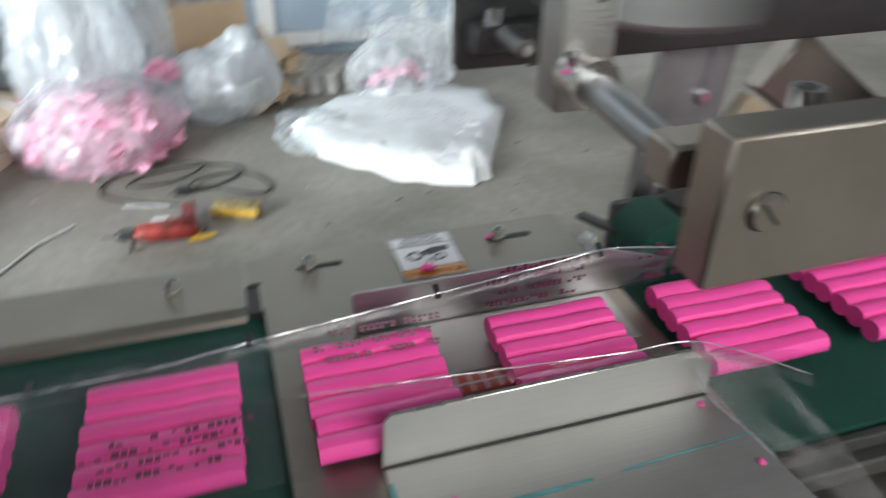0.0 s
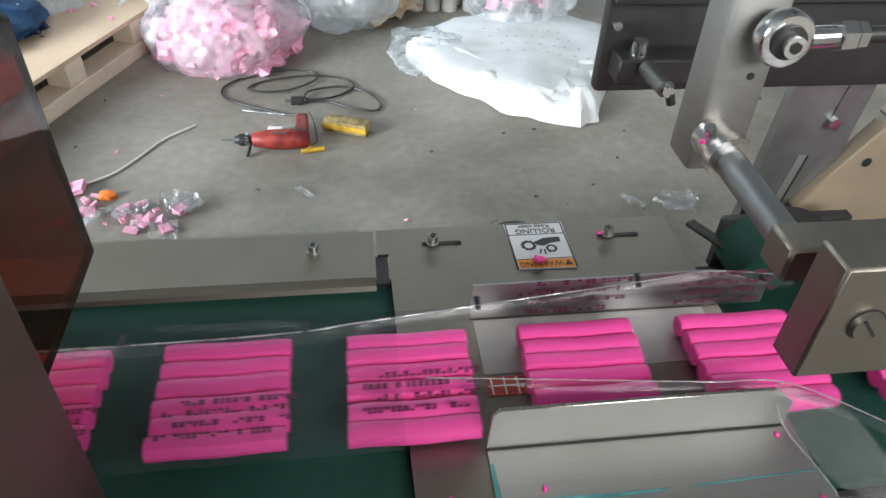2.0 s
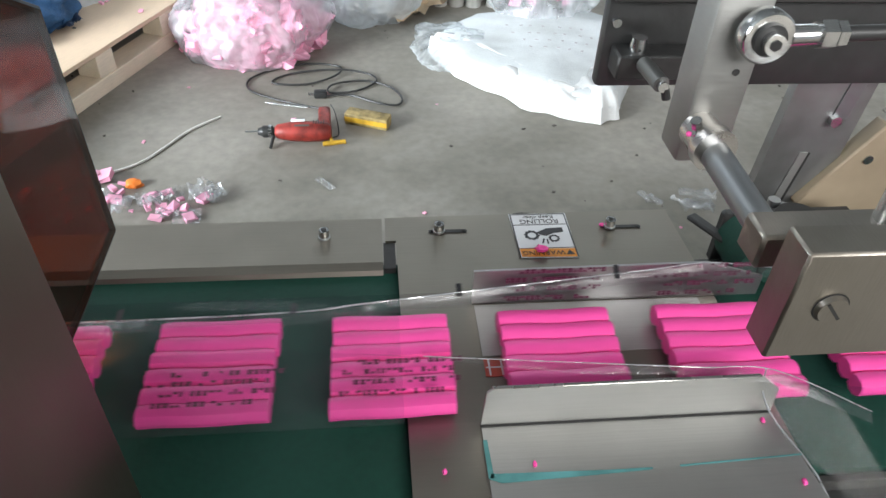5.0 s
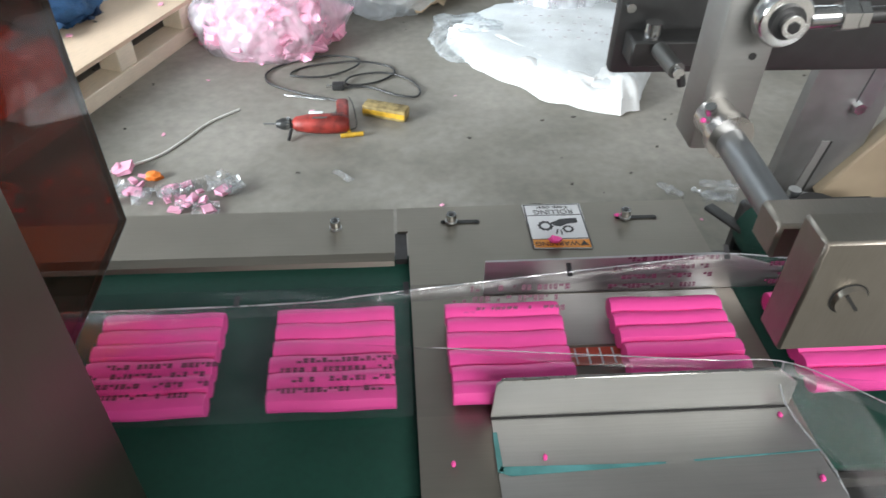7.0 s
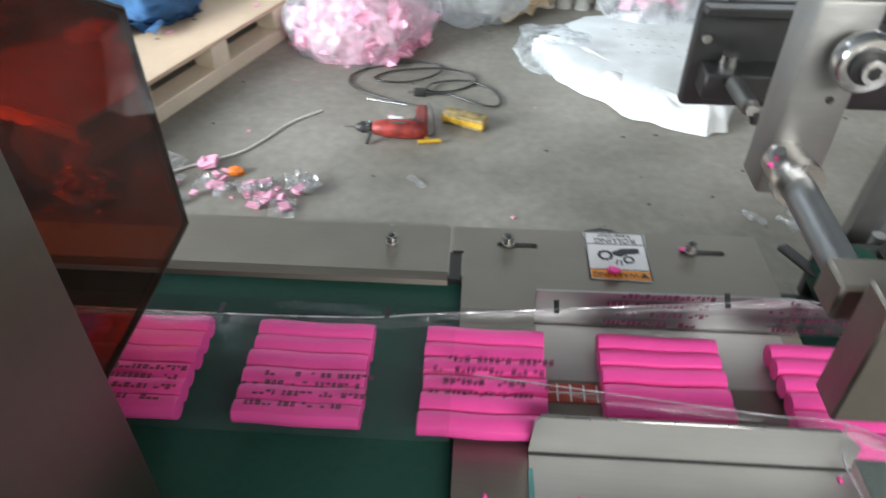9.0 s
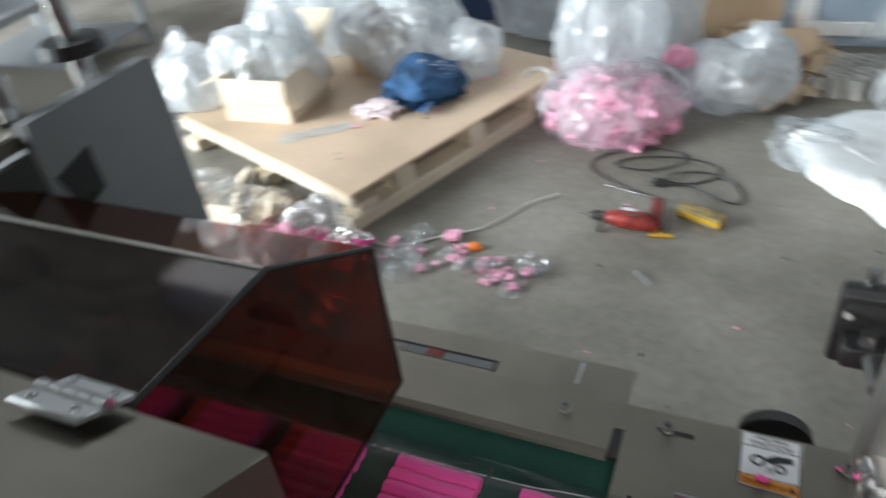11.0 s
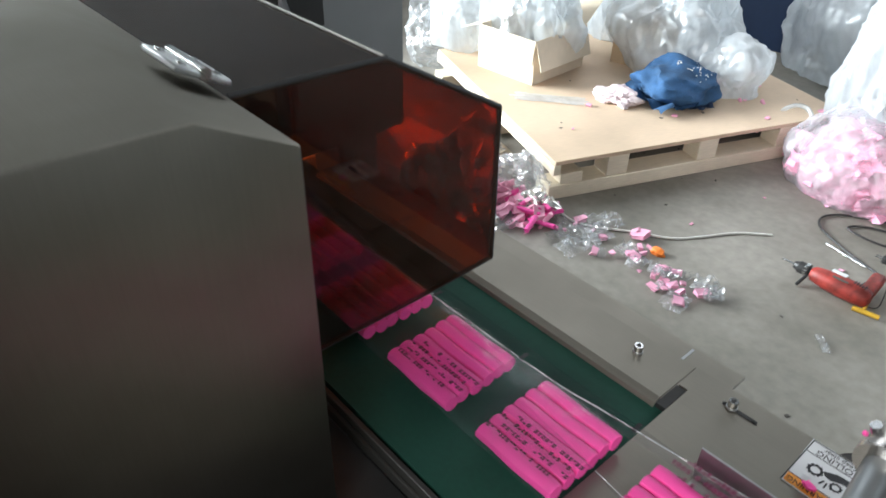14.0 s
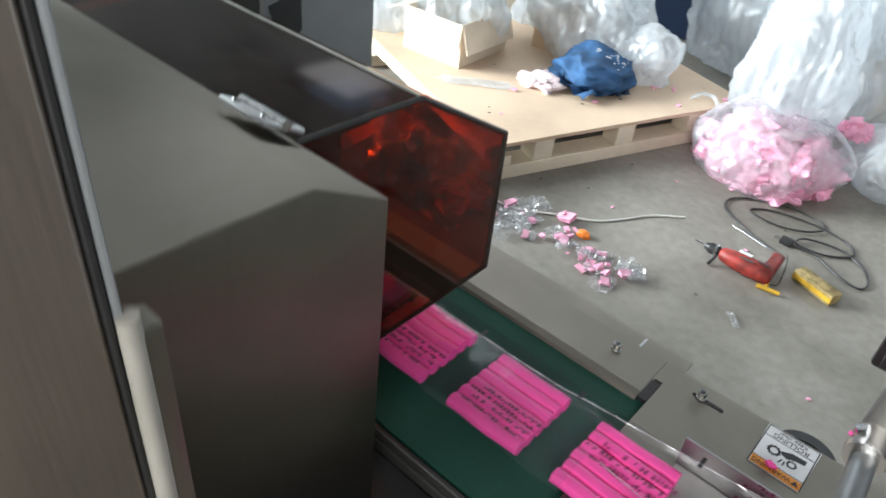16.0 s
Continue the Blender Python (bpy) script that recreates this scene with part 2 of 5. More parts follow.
PALEWRAP = material("pale_wrap", (0.82, 0.68, 0.70), 0.5, 0, 40, 0.12, 14, 0.25, 0.2)
FADEDINK = material("faded_print", (0.52, 0.50, 0.52), 0.7, 0, 40, 0.1, 14, 0.15, 0.0)
FOIL = material("crumpled_foil", (0.90, 0.88, 0.85), 0.22, 0.85, 60, 0.1, 12, 0.12, 0.2)
GASKET = material("pale_rubber_seal", (0.38, 0.365, 0.33), 0.6, 0, 40, 0.12, 14, 0.30, 0.05)
GRIT = material("floor_grit", (0.10, 0.09, 0.08), 0.9, 0, 60, 0.3, 9, 0.2, 0.1)
GLASS = tinted_acrylic("window_glass", (0.85, 0.90, 0.93), 0.02)


# ---- mesh helpers ----
from mathutils.bvhtree import BVHTree


def bm_box(bm, lo, hi, bevel=0.0, m=None, seg=1):
    c = [(a + b) / 2 for a, b in zip(lo, hi)]
    s = [abs(b - a) for a, b in zip(lo, hi)]
    mat = (m or Matrix()) @ Matrix.Translation(c) @ Matrix.Diagonal((*s, 1))
    made = bmesh.ops.create_cube(bm, size=1, matrix=mat)["verts"]
    if bevel:
        es = list({e for v in made for e in v.link_edges})
        bmesh.ops.bevel(bm, geom=es, offset=bevel, segments=seg, affect="EDGES", profile=0.5)
    return bm


def bm_tube(bm, a, b, r, r2=None, n=16, caps=True):
    a, b = Vector(a), Vector(b)
    d = b - a
    m = Matrix.Translation((a + b) / 2) @ d.to_track_quat("Z", "Y").to_matrix().to_4x4()
    bmesh.ops.create_cone(bm, cap_ends=caps, segments=n, radius1=r, radius2=r if r2 is None else r2, depth=d.length, matrix=m)
    return bm


def bm_prism(bm, profile, a, b, axis="x"):
    """Extrudes a closed profile along an axis from a to b."""
    def place(p, q):
        return {"x": (q, p[0], p[1]), "y": (p[0], q, p[1]), "z": (p[0], p[1], q)}[axis]
    va = [bm.verts.new(place(p, a)) for p in profile]
    vb = [bm.verts.new(place(p, b)) for p in profile]
    k = len(profile)
    bm.faces.new(va)
    bm.faces.new(vb[::-1])
    for i in range(k):
        bm.faces.new((va[i], vb[i], vb[(i + 1) % k], va[(i + 1) % k]))
    bmesh.ops.recalc_face_normals(bm, faces=bm.faces)
    return bm


def bm_path(bm, pts, r, n=8):
    """A round cord along points, smoothed."""
    p = [Vector(q) for q in pts]
    line = []
    for i in range(len(p) - 1):
        p0, p1, p2, p3 = p[max(i - 1, 0)], p[i], p[i + 1], p[min(i + 2, len(p) - 1)]
        for k in range(6):
            t = k / 6
            line.append(0.5 * (2 * p1 + (p2 - p0) * t + (2 * p0 - 5 * p1 + 4 * p2 - p3) * t * t + (3 * p1 - p0 - 3 * p2 + p3) * t ** 3))
    line.append(p[-1])
    rings = []
    for i, q in enumerate(line):
        d = (line[min(i + 1, len(line) - 1)] - line[max(i - 1, 0)]).normalized()
        u = d.cross(Vector((0, 0, 1)))
        u = u.normalized() if u.length > 1e-4 else Vector((1, 0, 0))
        v = d.cross(u)
        rings.append([bm.verts.new(q + r * (math.cos(a) * u + math.sin(a) * v)) for a in (2 * math.pi * k / n for k in range(n))])
    for a, b in zip(rings, rings[1:]):
        for k in range(n):
            bm.faces.new((a[k], a[(k + 1) % n], b[(k + 1) % n], b[k]))
    bm.faces.new(rings[0][::-1])
    bm.faces.new(rings[-1])
    return bm


def bm_crumple(bm, centre, size, seed, level=4, rough=0.22, fold=3.0, flat=True, lean=(0, 0), fine=0.16):
    """A crumpled, sagging lump: a ball pulled out of shape by folded noise and settled on its base."""
    made = bmesh.ops.create_icosphere(bm, subdivisions=level, radius=1)["verts"]
    off = Vector((seed * 7.3, seed * 3.1, seed * 5.7))
    for v in made:
        d = v.co.normalized()
        big = noise.noise(d * 1.3 + off)
        ridge = 1 - abs(noise.noise(d * fold + off * 2)) * 2
        small = 1 - abs(noise.noise(d * fold * 3.1 + off)) * 2
        k = 1 + rough * (1.5 * big + 0.6 * (ridge - 0.5) + fine * (small - 0.5))
        q = d * k
        if flat and q.z < -0.55:
            q.z = -0.55 + 0.06 * noise.noise(d * 4 + off)
        h = q.z + 0.55
        v.co = Vector(((q.x + lean[0] * h) * size[0], (q.y + lean[1] * h) * size[1], h * size[2])) + Vector(centre)
    return bm


def bm_plastic(bm, centre, size, seed, level=6, rough=0.25, fold=1.7, lean=(0, 0)):
    """A slack plastic bag: broad smooth swells with thin pinched creases that run mostly upwards, sagging to its base."""
    made = bmesh.ops.create_icosphere(bm, subdivisions=level, radius=1)["verts"]
    off = Vector((seed * 7.3, seed * 3.1, seed * 5.7))
    for v in made:
        d = v.co.normalized()
        e = Vector((d.x, d.y, d.z * 0.4))
        warp = 0.35 * noise.noise_vector(d * 2.0 + off)
        big = noise.noise(d * 1.1 + off)
        swell = noise.noise(e * 2.4 + warp + off * 1.7)
        near = noise.voronoi((e + warp) * fold * 1.2 + off)[0]
        thin = noise.voronoi((e + warp) * fold * 3.0 + off)[0]
        pinch = math.exp(-(near[1] - near[0]) / 0.09) - 0.3
        nick = math.exp(-(thin[1] - thin[0]) / 0.07) - 0.25
        facet = noise.voronoi((d + warp) * fold * 2.1 + off * 0.7)[0][0] - 0.35
        chip = noise.voronoi((d + warp * 0.5) * fold * 4.6 + off * 1.3)[0][0] - 0.35
        flat = Vector((d.x, d.y, 0)).normalized() if abs(d.z) < 0.999 else Vector((1, 0, 0))
        pleat = 1 - 2 * abs(noise.noise(Vector((flat.x * 2.4, flat.y * 2.4, d.z * 0.7)) + warp + off * 0.6))
        lines = 1 - 2 * abs(noise.noise(Vector((flat.x * 6.5, flat.y * 6.5, d.z * 1.3)) + warp * 2 + off))
        k = 1 + rough * (1.5 * big + 0.55 * swell + 0.16 * pinch + 0.05 * nick + 0.34 * facet + 0.12 * chip + (1 - abs(d.z)) * (0.42 * pleat + 0.14 * lines))
        q = d * k
        if q.z < -0.55:
            q.z = -0.55 + 0.05 * noise.noise(d * 4 + off)
        h = q.z + 0.55
        v.co = Vector(((q.x + lean[0] * h) * size[0], (q.y + lean[1] * h) * size[1], h * size[2])) + Vector(centre)
    return bm


def bm_scraps(bm, spot, count, size, seed, thick=0.3, top=0.0, squash=1.0):
    """Many small torn, tilted flakes; spot(rng) gives each one's place."""
    rng = random.Random(seed)
    for _ in range(count):
        s = size * rng.uniform(0.5, 1.4)
        m = Matrix.Translation(spot(rng)) @ Euler((rng.uniform(-1, 1) * squash, rng.uniform(-1, 1) * squash, rng.uniform(0, 6.3))).to_matrix().to_4x4()
        hx, hy, hz = s * rng.uniform(0.4, 0.7), s * rng.uniform(0.25, 0.6), s * thick * 0.5
        vs = []
        for z in (-hz, hz):
            for sx, sy in ((-1, -1), (1, -1), (1, 1), (-1, 1)):
                vs.append(bm.verts.new(m @ Vector((sx * hx * rng.uniform(0.6, 1.1), sy * hy * rng.uniform(0.6, 1.1), z + rng.uniform(-1, 1) * hz * 0.8))))
        for f in ((0, 3, 2, 1), (4, 5, 6, 7), (0, 1, 5, 4), (1, 2, 6, 5), (2, 3, 7, 6), (3, 0, 4, 7)):
            bm.faces.new([vs[i] for i in f])
    return bm


def bm_sheet(bm, centre, w, h, turn, seed, rough=0.02, n=14, lift=0.0, fold=5.0):
    """A thin rumpled sheet lying at centre."""
    m = Matrix.Translation(centre) @ Matrix.Rotation(radians(turn), 4, "Z")
    off = Vector((seed * 3.7, seed * 1.9, 0))
    grid = [[bm.verts.new(m @ Vector(((i / n - 0.5) * w * (1 + 0.2 * noise.noise(Vector((j / n * 3, 0, seed)))),
                                     (j / n - 0.5) * h * (1 + 0.2 * noise.noise(Vector((0, i / n * 3, seed)))),
                                     lift + rough * (0.5 + abs(noise.noise(Vector((i / n * fold, j / n * fold, 0)) + off)) * 2.2))))
             for i in range(n + 1)] for j in range(n + 1)]
    for j in range(n):
        for i in range(n):
            bm.faces.new((grid[j][i], grid[j][i + 1], grid[j + 1][i + 1], grid[j + 1][i]))
    return bm


def dropped(bm, spots, w, h, lift=0.0006):
    """Small flat marks laid on a surface from above at the given places."""
    tree, marks = BVHTree.FromBMesh(bm), B()
    for x, y, turn in spots:
        hit, up, _, _ = tree.ray_cast(Vector((x, y, 3.0)), Vector((0, 0, -1)))
        if hit is not None:
            m = Matrix.Translation(hit + up * lift) @ up.to_track_quat("Z", "Y").to_matrix().to_4x4() @ Matrix.Rotation(turn, 4, "Z")
            bm_box(marks, (-w / 2, -h / 2, 0), (w / 2, h / 2, 0.0006), 0, m)
    return marks


def finish(name, bm, mat, smooth=False):
    bmesh.ops.recalc_face_normals(bm, faces=bm.faces)
    me = bpy.data.meshes.new(name)
    bm.to_mesh(me)
    bm.free()
    me.materials.append(mat)
    if smooth:
        for p in me.polygons:
            p.use_smooth = True
        me.set_sharp_from_angle(angle=radians(40))
    return me


def part(name, bm, mat, parent, label="", smooth=True):
    ob = new(name, finish(name, bm, mat, smooth))
    ob.parent = parent
    return tagged(ob, label) if label else ob


def thing(name, label, category, place=None, group="", kind=""):
    ob = new(name)
    ob.empty_display_size = 0.05
    if place is not None:
        ob.matrix_world = place
    return tagged(ob, label, category, group, kind)


def solid(name, bm, mat, label, category, smooth=True, group="", kind=""):
    return tagged(new(name, finish(name, bm, mat, smooth)), label, category, group, kind)


B = bmesh.new


def box(lo, hi, bevel=0.0, m=None, seg=1):
    return bm_box(B(), lo, hi, bevel, m, seg)


def tube(a, b, r, r2=None, n=16):
    return bm_tube(B(), a, b, r, r2, n)


def plate(profile, a, b, axis):
    return bm_prism(B(), profile, a, b, axis)


# ---- the hall ----
def hall():
    def flat(name, bm, mat, label):
        return solid(name, bm, mat, label, name.split("_")[0], False, kind="structure")
    flat("floor", box((-7.2, -4.2, -0.1), (6.2, 7.2, 0)), CONCRETE, "worn grey concrete factory floor with dust and stains")
    wall = B()
    for lo, hi in (((-7.2, 7.0, 0), (6.2, 7.2, 2.4)), ((-7.2, 7.0, 4.0), (6.2, 7.2, 4.6)), ((-7.2, 7.0, 2.4), (-2.6, 7.2, 4.0)), ((4.6, 7.0, 2.4), (6.2, 7.2, 4.0))):
        bm_box(wall, lo, hi)
    flat("wall_north", wall, WALL, "pale painted hall wall with a window band")
    # the high opening is made up to suit the south fill lamp
    wall = B()
    for lo, hi in (((-7.2, -4.2, 0), (6.2, -4.0, 2.2)), ((-7.2, -4.2, 3.8), (6.2, -4.0, 4.6)), ((-7.2, -4.2, 2.2), (-0.7, -4.0, 3.8)), ((3.5, -4.2, 2.2), (6.2, -4.0, 3.8))):
        bm_box(wall, lo, hi)
    flat("wall_south", wall, WALL, "grey painted hall wall with an added opening for the south fill light")
    wall = B()
    for lo, hi in (((-7.2, 0.0, 0), (-7.0, 7.0, 4.6)), ((-7.2, -4.0, 0), (-7.0, -3.8, 4.6)), ((-7.2, -3.8, 3.9), (-7.0, 0.0, 4.6))):
        bm_box(wall, lo, hi)
    flat("wall_west", wall, WALL, "pale painted hall wall with an open gate")
    flat("wall_east", box((6.0, -4.0, 0), (6.2, 7.0, 4.6)), WALL, "plain grey painted hall wall")
    # roof openings are made to suit the two added roof lights
    roof = B()
    for lo, hi in (((-7.2, -4.2, 4.6), (6.2, 3.0, 4.75)), ((-7.2, 5.8, 4.6), (6.2, 7.2, 4.75)), ((-7.2, 5.6, 4.6), (-6.9, 5.8, 4.75)), ((-5.8, 5.6, 4.6), (6.2, 5.8, 4.75)), ((-7.2, 3.0, 4.6), (-6.9, 5.6, 4.75)), ((-5.8, 3.0, 4.6), (-4.9, 5.6, 4.75)), ((-6.9, 3.0, 4.6), (-5.8, 4.8, 4.75)), ((-2.1, 3.0, 4.6), (6.2, 5.6, 4.75))):
        bm_box(roof, lo, hi)
    flat("ceiling", roof, CEILING, "grey sheet metal roof of the hall")
    grit = B()
    bm_scraps(grit, lambda r: (r.uniform(-1.4, 1.6), r.uniform(0.5, 2.6), 0.002), 90, 0.008, 5, 0.3, squash=0.2)
    solid("floor_grit", grit, GRIT, "dark grit and crumbs scattered on the concrete", "grit", False, kind="stuff")
    bits = B()
    bm_scraps(bits, lambda r: (r.uniform(-1.3, 1.2), r.uniform(0.6, 2.4), 0.003), 20, 0.013, 9, 0.25, squash=0.3)
    solid("floor_scraps", bits, PALEPINK, "small pink clay crumbs scattered on the concrete", "crumbs", False, kind="stuff")


hall()


# ---- the wrapping machine ----
def cap_screw(parent, x, y, z, r=0.0050, h=0.009):
    s = part("cap_screw", tube((x, y, z), (x, y, z + h), r, r * 0.96, 14), CHROME, parent, "small socket head cap screw")
    part("hex_socket", tube((x, y, z + h - 0.001), (x, y, z + h + 0.0006), r * 0.5, None, 6), BLACK, s)
    part("washer", tube((x, y, z), (x, y, z + 0.0016), r * 1.15, None, 18), ALU, s)
    return s


def text_part(name, words, size, m, mat, parent):
    cu = bpy.data.curves.new(name, "FONT")
    cu.body, cu.size, cu.align_x, cu.align_y, cu.extrude = words, size, "CENTER", "CENTER", 0.0001
    tmp = bpy.data.objects.new(name + "_text", cu)
    scene.collection.objects.link(tmp)
    me = bpy.data.meshes.new_from_object(tmp.evaluated_get(bpy.context.evaluated_depsgraph_get()))
    bpy.data.objects.remove(tmp)
    me.transform(m)
    me.materials.clear()
    me.materials.append(mat)
    ob = new(name, me)
    ob.parent = parent
    return ob


def wrapping_table():
    t = thing("wrapping_table", "brushed stainless wrapping table with guide rails and a warning sticker", "packing machine")
    part("base_cabinet", box((-2.15, -0.36, 0.06), (1.9, -0.03, 0.755), 0.006), STEEL, t, "brushed stainless base under the table")
    for x in (-1.7, -0.6, 0.6, 1.7):
        for y in (-0.33, -0.06):
            part("foot", bm_tube(tube((x, y, 0), (x, y, 0.02), 0.035, 0.03), (x, y, 0.02), (x, y, 0.06), 0.012), BLACK, t)
    part("side_ledge", box((-1.9, -0.60, 0.742), (-0.12, -0.315, 0.762), 0.004), IRON, t, "dark steel ledge beside the belt")
    # made-up dark box that keeps the bright floor out of the hood's reflection
    part("dark_filler_body", box((-0.10, -0.66, 0.10), (1.9, -0.362, 0.600), 0.006), IRON, t, "dark body added under the deck to darken the hood's reflection")
    part("bed", box((-2.15, -0.318, 0.762), (1.9, -0.05, 0.778), 0.002), DARKBED, t)
    # far side plate with a slot, a bent lip towards the belt
    part("side_plate", plate([(-0.001, 0.798), (-0.001, 0.800), (-0.066, 0.800), (-0.0745, 0.797), (-0.0775, 0.790), (-0.0755, 0.790), (-0.073, 0.7955), (-0.065, 0.798)],
                                 -0.74, -0.127, "x"), STEEL, t, "thin stainless side plate with a bent lip", False)
    cap_screw(t, -0.182, -0.028, 0.8001)
    # lower catch tray on the far side
    y = part("catch_tray", box((-1.05, -0.028, 0.636), (-0.140, 0.207, 0.640), 0.001), STEEL, t, "lower steel catch tray on the far side")
    part("tray_slot", box((-0.52, 0.1635, 0.6403), (-0.339, 0.167, 0.6409)), BLACK, y)
    part("tray_slot", box((-0.343, 0.143, 0.6403), (-0.339, 0.1634, 0.6409)), BLACK, y)
    part("tray_window", box((-0.50, 0.146, 0.6403), (-0.345, 0.162, 0.6407)), GREYPAINT, y, "pale window strip in the tray")
    part("red_label", box((-0.455, 0.148, 0.6408), (-0.425, 0.163, 0.6414)), DRILLRED, y, "small red label on the tray")
    part("pale_mark", box((-0.2185, 0.157, 0.6403), (-0.2145, 0.2, 0.6406)), LABEL, y, "narrow pale streak on the tray")
    part("tray_bracket", box((-0.9, -0.029, 0.58), (-0.86, 0.19, 0.6355)), STEEL, y)
    part("tray_bracket", box((-0.3, -0.029, 0.58), (-0.26, 0.19, 0.6355)), STEEL, y)
    w = part("hand_wheel", tube((0.046, 0.110, 0.662), (0.046, 0.128, 0.662), 0.045, 0.043, 30), BLACK, t, "black hand wheel on the far side")
    part("wheel_shaft", tube((0.046, -0.03, 0.662), (0.046, 0.110, 0.662), 0.010, None, 14), CHROME, w)
    # main deck, notched beside the belt
    part("deck_plate", plate([(-0.124, 0.000), (-0.124, -0.036), (-0.114, -0.036), (-0.1125, -0.335), (0.168, -0.335), (0.166, -0.08), (0.164, 0.003)], 0.7975, 0.8, "z"),
         STEEL, t, "flat stainless deck plate", False)
    part("notch", box((-0.1262, -0.074, 0.791), (-0.1152, -0.037, 0.7985)), BLACK, t)
    for x0, x1, sx in ((-0.080, -0.047, -0.072), (0.091, 0.127, 0.098)):
        part("slot", bm_tube(bm_tube(box((x0, -0.0262, 0.8003), (x1, -0.0218, 0.8008)), (x0, -0.024, 0.8003), (x0, -0.024, 0.8008), 0.0022), (x1, -0.0245, 0.8003), (x1, -0.0245, 0.8008), 0.0026), BLACK, t)
        cap_screw(t, sx, -0.024, 0.801)
    part("clay_smear", bm_crumple(B(), (0.0905, -0.022, 0.8008), (0.0025, 0.002, 0.002), 3, 2), PINK, t)
    # front sheet with an upturned guide
    part("front_sheet", plate([(-0.060, -0.2515), (0.160, -0.2515), (0.171, -0.345), (-0.060, -0.345)], 0.8004, 0.8022, "z"), SATIN, t, "stainless sheet in front of the channel", False)
    g = part("front_guide", plate([(-0.0605, 0.8025), (-0.0585, 0.8385), (-0.054, 0.8435), (0.140, 0.8435), (0.158, 0.828), (0.160, 0.8025)], -0.2535, -0.2515, "y"),
             SATIN, t, "upturned stainless guide plate along the channel", False)
    part("guide_edge", box((-0.055, -0.2540, 0.8428), (0.14, -0.2510, 0.8442), 0.0005), POLISHED, g)
    part("fold", box((-0.0605, -0.2550, 0.8018), (0.160, -0.2505, 0.8032)), BLACK, g)
    part("back_guide", plate([(-0.052, 0.8005), (-0.052, 0.838), (0.150, 0.840), (0.205, 0.822), (0.205, 0.8005)], -0.126, -0.1238, "y"),
         GUIDE, t, "satin stainless guide plate along the channel", False)
    # marker lines and crumbs on the front sheet
    part("marker_line", plate([(-0.0605, -0.266), (-0.0575, -0.266), (-0.0565, -0.297), (-0.0605, -0.297)], 0.8024, 0.8026, "z"), TEAL, t, "teal marker stroke", False)
    part("marker_line", plate([(-0.060, -0.2975), (-0.058, -0.2935), (0.022, -0.2955), (0.055, -0.2955), (0.055, -0.2970), (0.010, -0.2990), (-0.052, -0.3010)], 0.8024, 0.8026, "z"), TEAL, t, "teal marker stroke", False)
    part("marker_line", plate([(0.075, -0.2948), (0.166, -0.2915), (0.166, -0.2925), (0.075, -0.2962)], 0.8024, 0.8026, "z"), TEAL, t, "teal marker stroke", False)
    for x, y in ((-0.027, -0.288), (0.15, -0.262), (0.157, -0.314), (-0.09, -0.29)):
        part("clay_crumb", bm_crumple(B(), (x, y, 0.8021), (0.0017, 0.0024, 0.002), x * 50, 2), PINK, t)
    # lighter steel laid here imitates the bright reflection on the channel floor
    part("bright_channel_strip", box((-0.050, -0.186, 0.8002), (0.150, -0.128, 0.8008)), SATIN, t, "lighter steel strip standing in for the channel floor's bright reflection")
    tag = part("paper_label", box((-0.050, -0.207, 0.8002), (0.062, -0.189, 0.8007)), LABELRED, t, "red and white paper label on the deck")
    for k in range(11):
        part("label_line", box((-0.047 + 0.010 * k, -0.206, 0.8008), (-0.0455 + 0.010 * k, -0.190, 0.8010)), LABEL, tag)
    part("label_line", box((-0.049, -0.1985, 0.8008), (0.061, -0.1972, 0.80095)), LABEL, tag)
    # warning sticker, read from the far side
    s = part("warning_sticker", plate([(0, 0), (0.058, 0), (0.0565, -0.069), (0.002, -0.067)], 0.8003, 0.8007, "z"), LABEL, t, "white and orange warning sticker with a gear symbol", False)
    part("orange_band", plate([(0.0025, -0.0545), (0.0558, -0.0558), (0.0555, -0.0680), (0.0030, -0.0660)], 0.8008, 0.8010, "z"), ORANGE, s, "orange warning band", False)
    for lo, hi in (((0.001, -0.0017), (0.057, -0.0007)), ((0.001, -0.067), (0.0022, -0.001)), ((0.0558, -0.0680), (0.057, -0.001)), ((0.002, -0.0185), (0.056, -0.0177)), ((0.002, -0.0545), (0.056, -0.0537))):
        part("border_line", box((lo[0], lo[1], 0.8008), (hi[0], hi[1], 0.8010)), INK, s)
    flip = Matrix.Rotation(math.pi, 4, "Z")
    text_part("lettering", "ROLLING", 0.0095, Matrix.Translation((0.029, -0.0128, 0.8010)) @ flip, INK, s)
    text_part("lettering", "Keep clear", 0.0072, Matrix.Translation((0.029, -0.0060, 0.8010)) @ flip, INK, s)
    text_part("lettering", "WARNING", 0.0085, Matrix.Translation((0.0245, -0.0610, 0.8012)) @ flip, INK, s)
    part("warning_triangle", plate([(0.046, -0.0645), (0.050, -0.0575), (0.054, -0.0645)][::-1], 0.8010, 0.8012, "z"), INK, s, "", False)
    for cx, cy, r in ((0.018, -0.0345, 0.0068), (0.039, -0.040, 0.0050)):
        ring = B()
        for k in range(20):
            a, b = 2 * math.pi * k / 20, 2 * math.pi * (k + 1) / 20
            rr = r * (1.14 if k % 2 else 1.0)
            vs = [ring.verts.new((cx + q * math.cos(w), cy + q * math.sin(w), 0.8010)) for q, w in ((r * 0.62, a), (rr, a), (rr, b), (r * 0.62, b))]
            ring.faces.new(vs)
        part("gear_symbol", ring, INK, s, "", False)
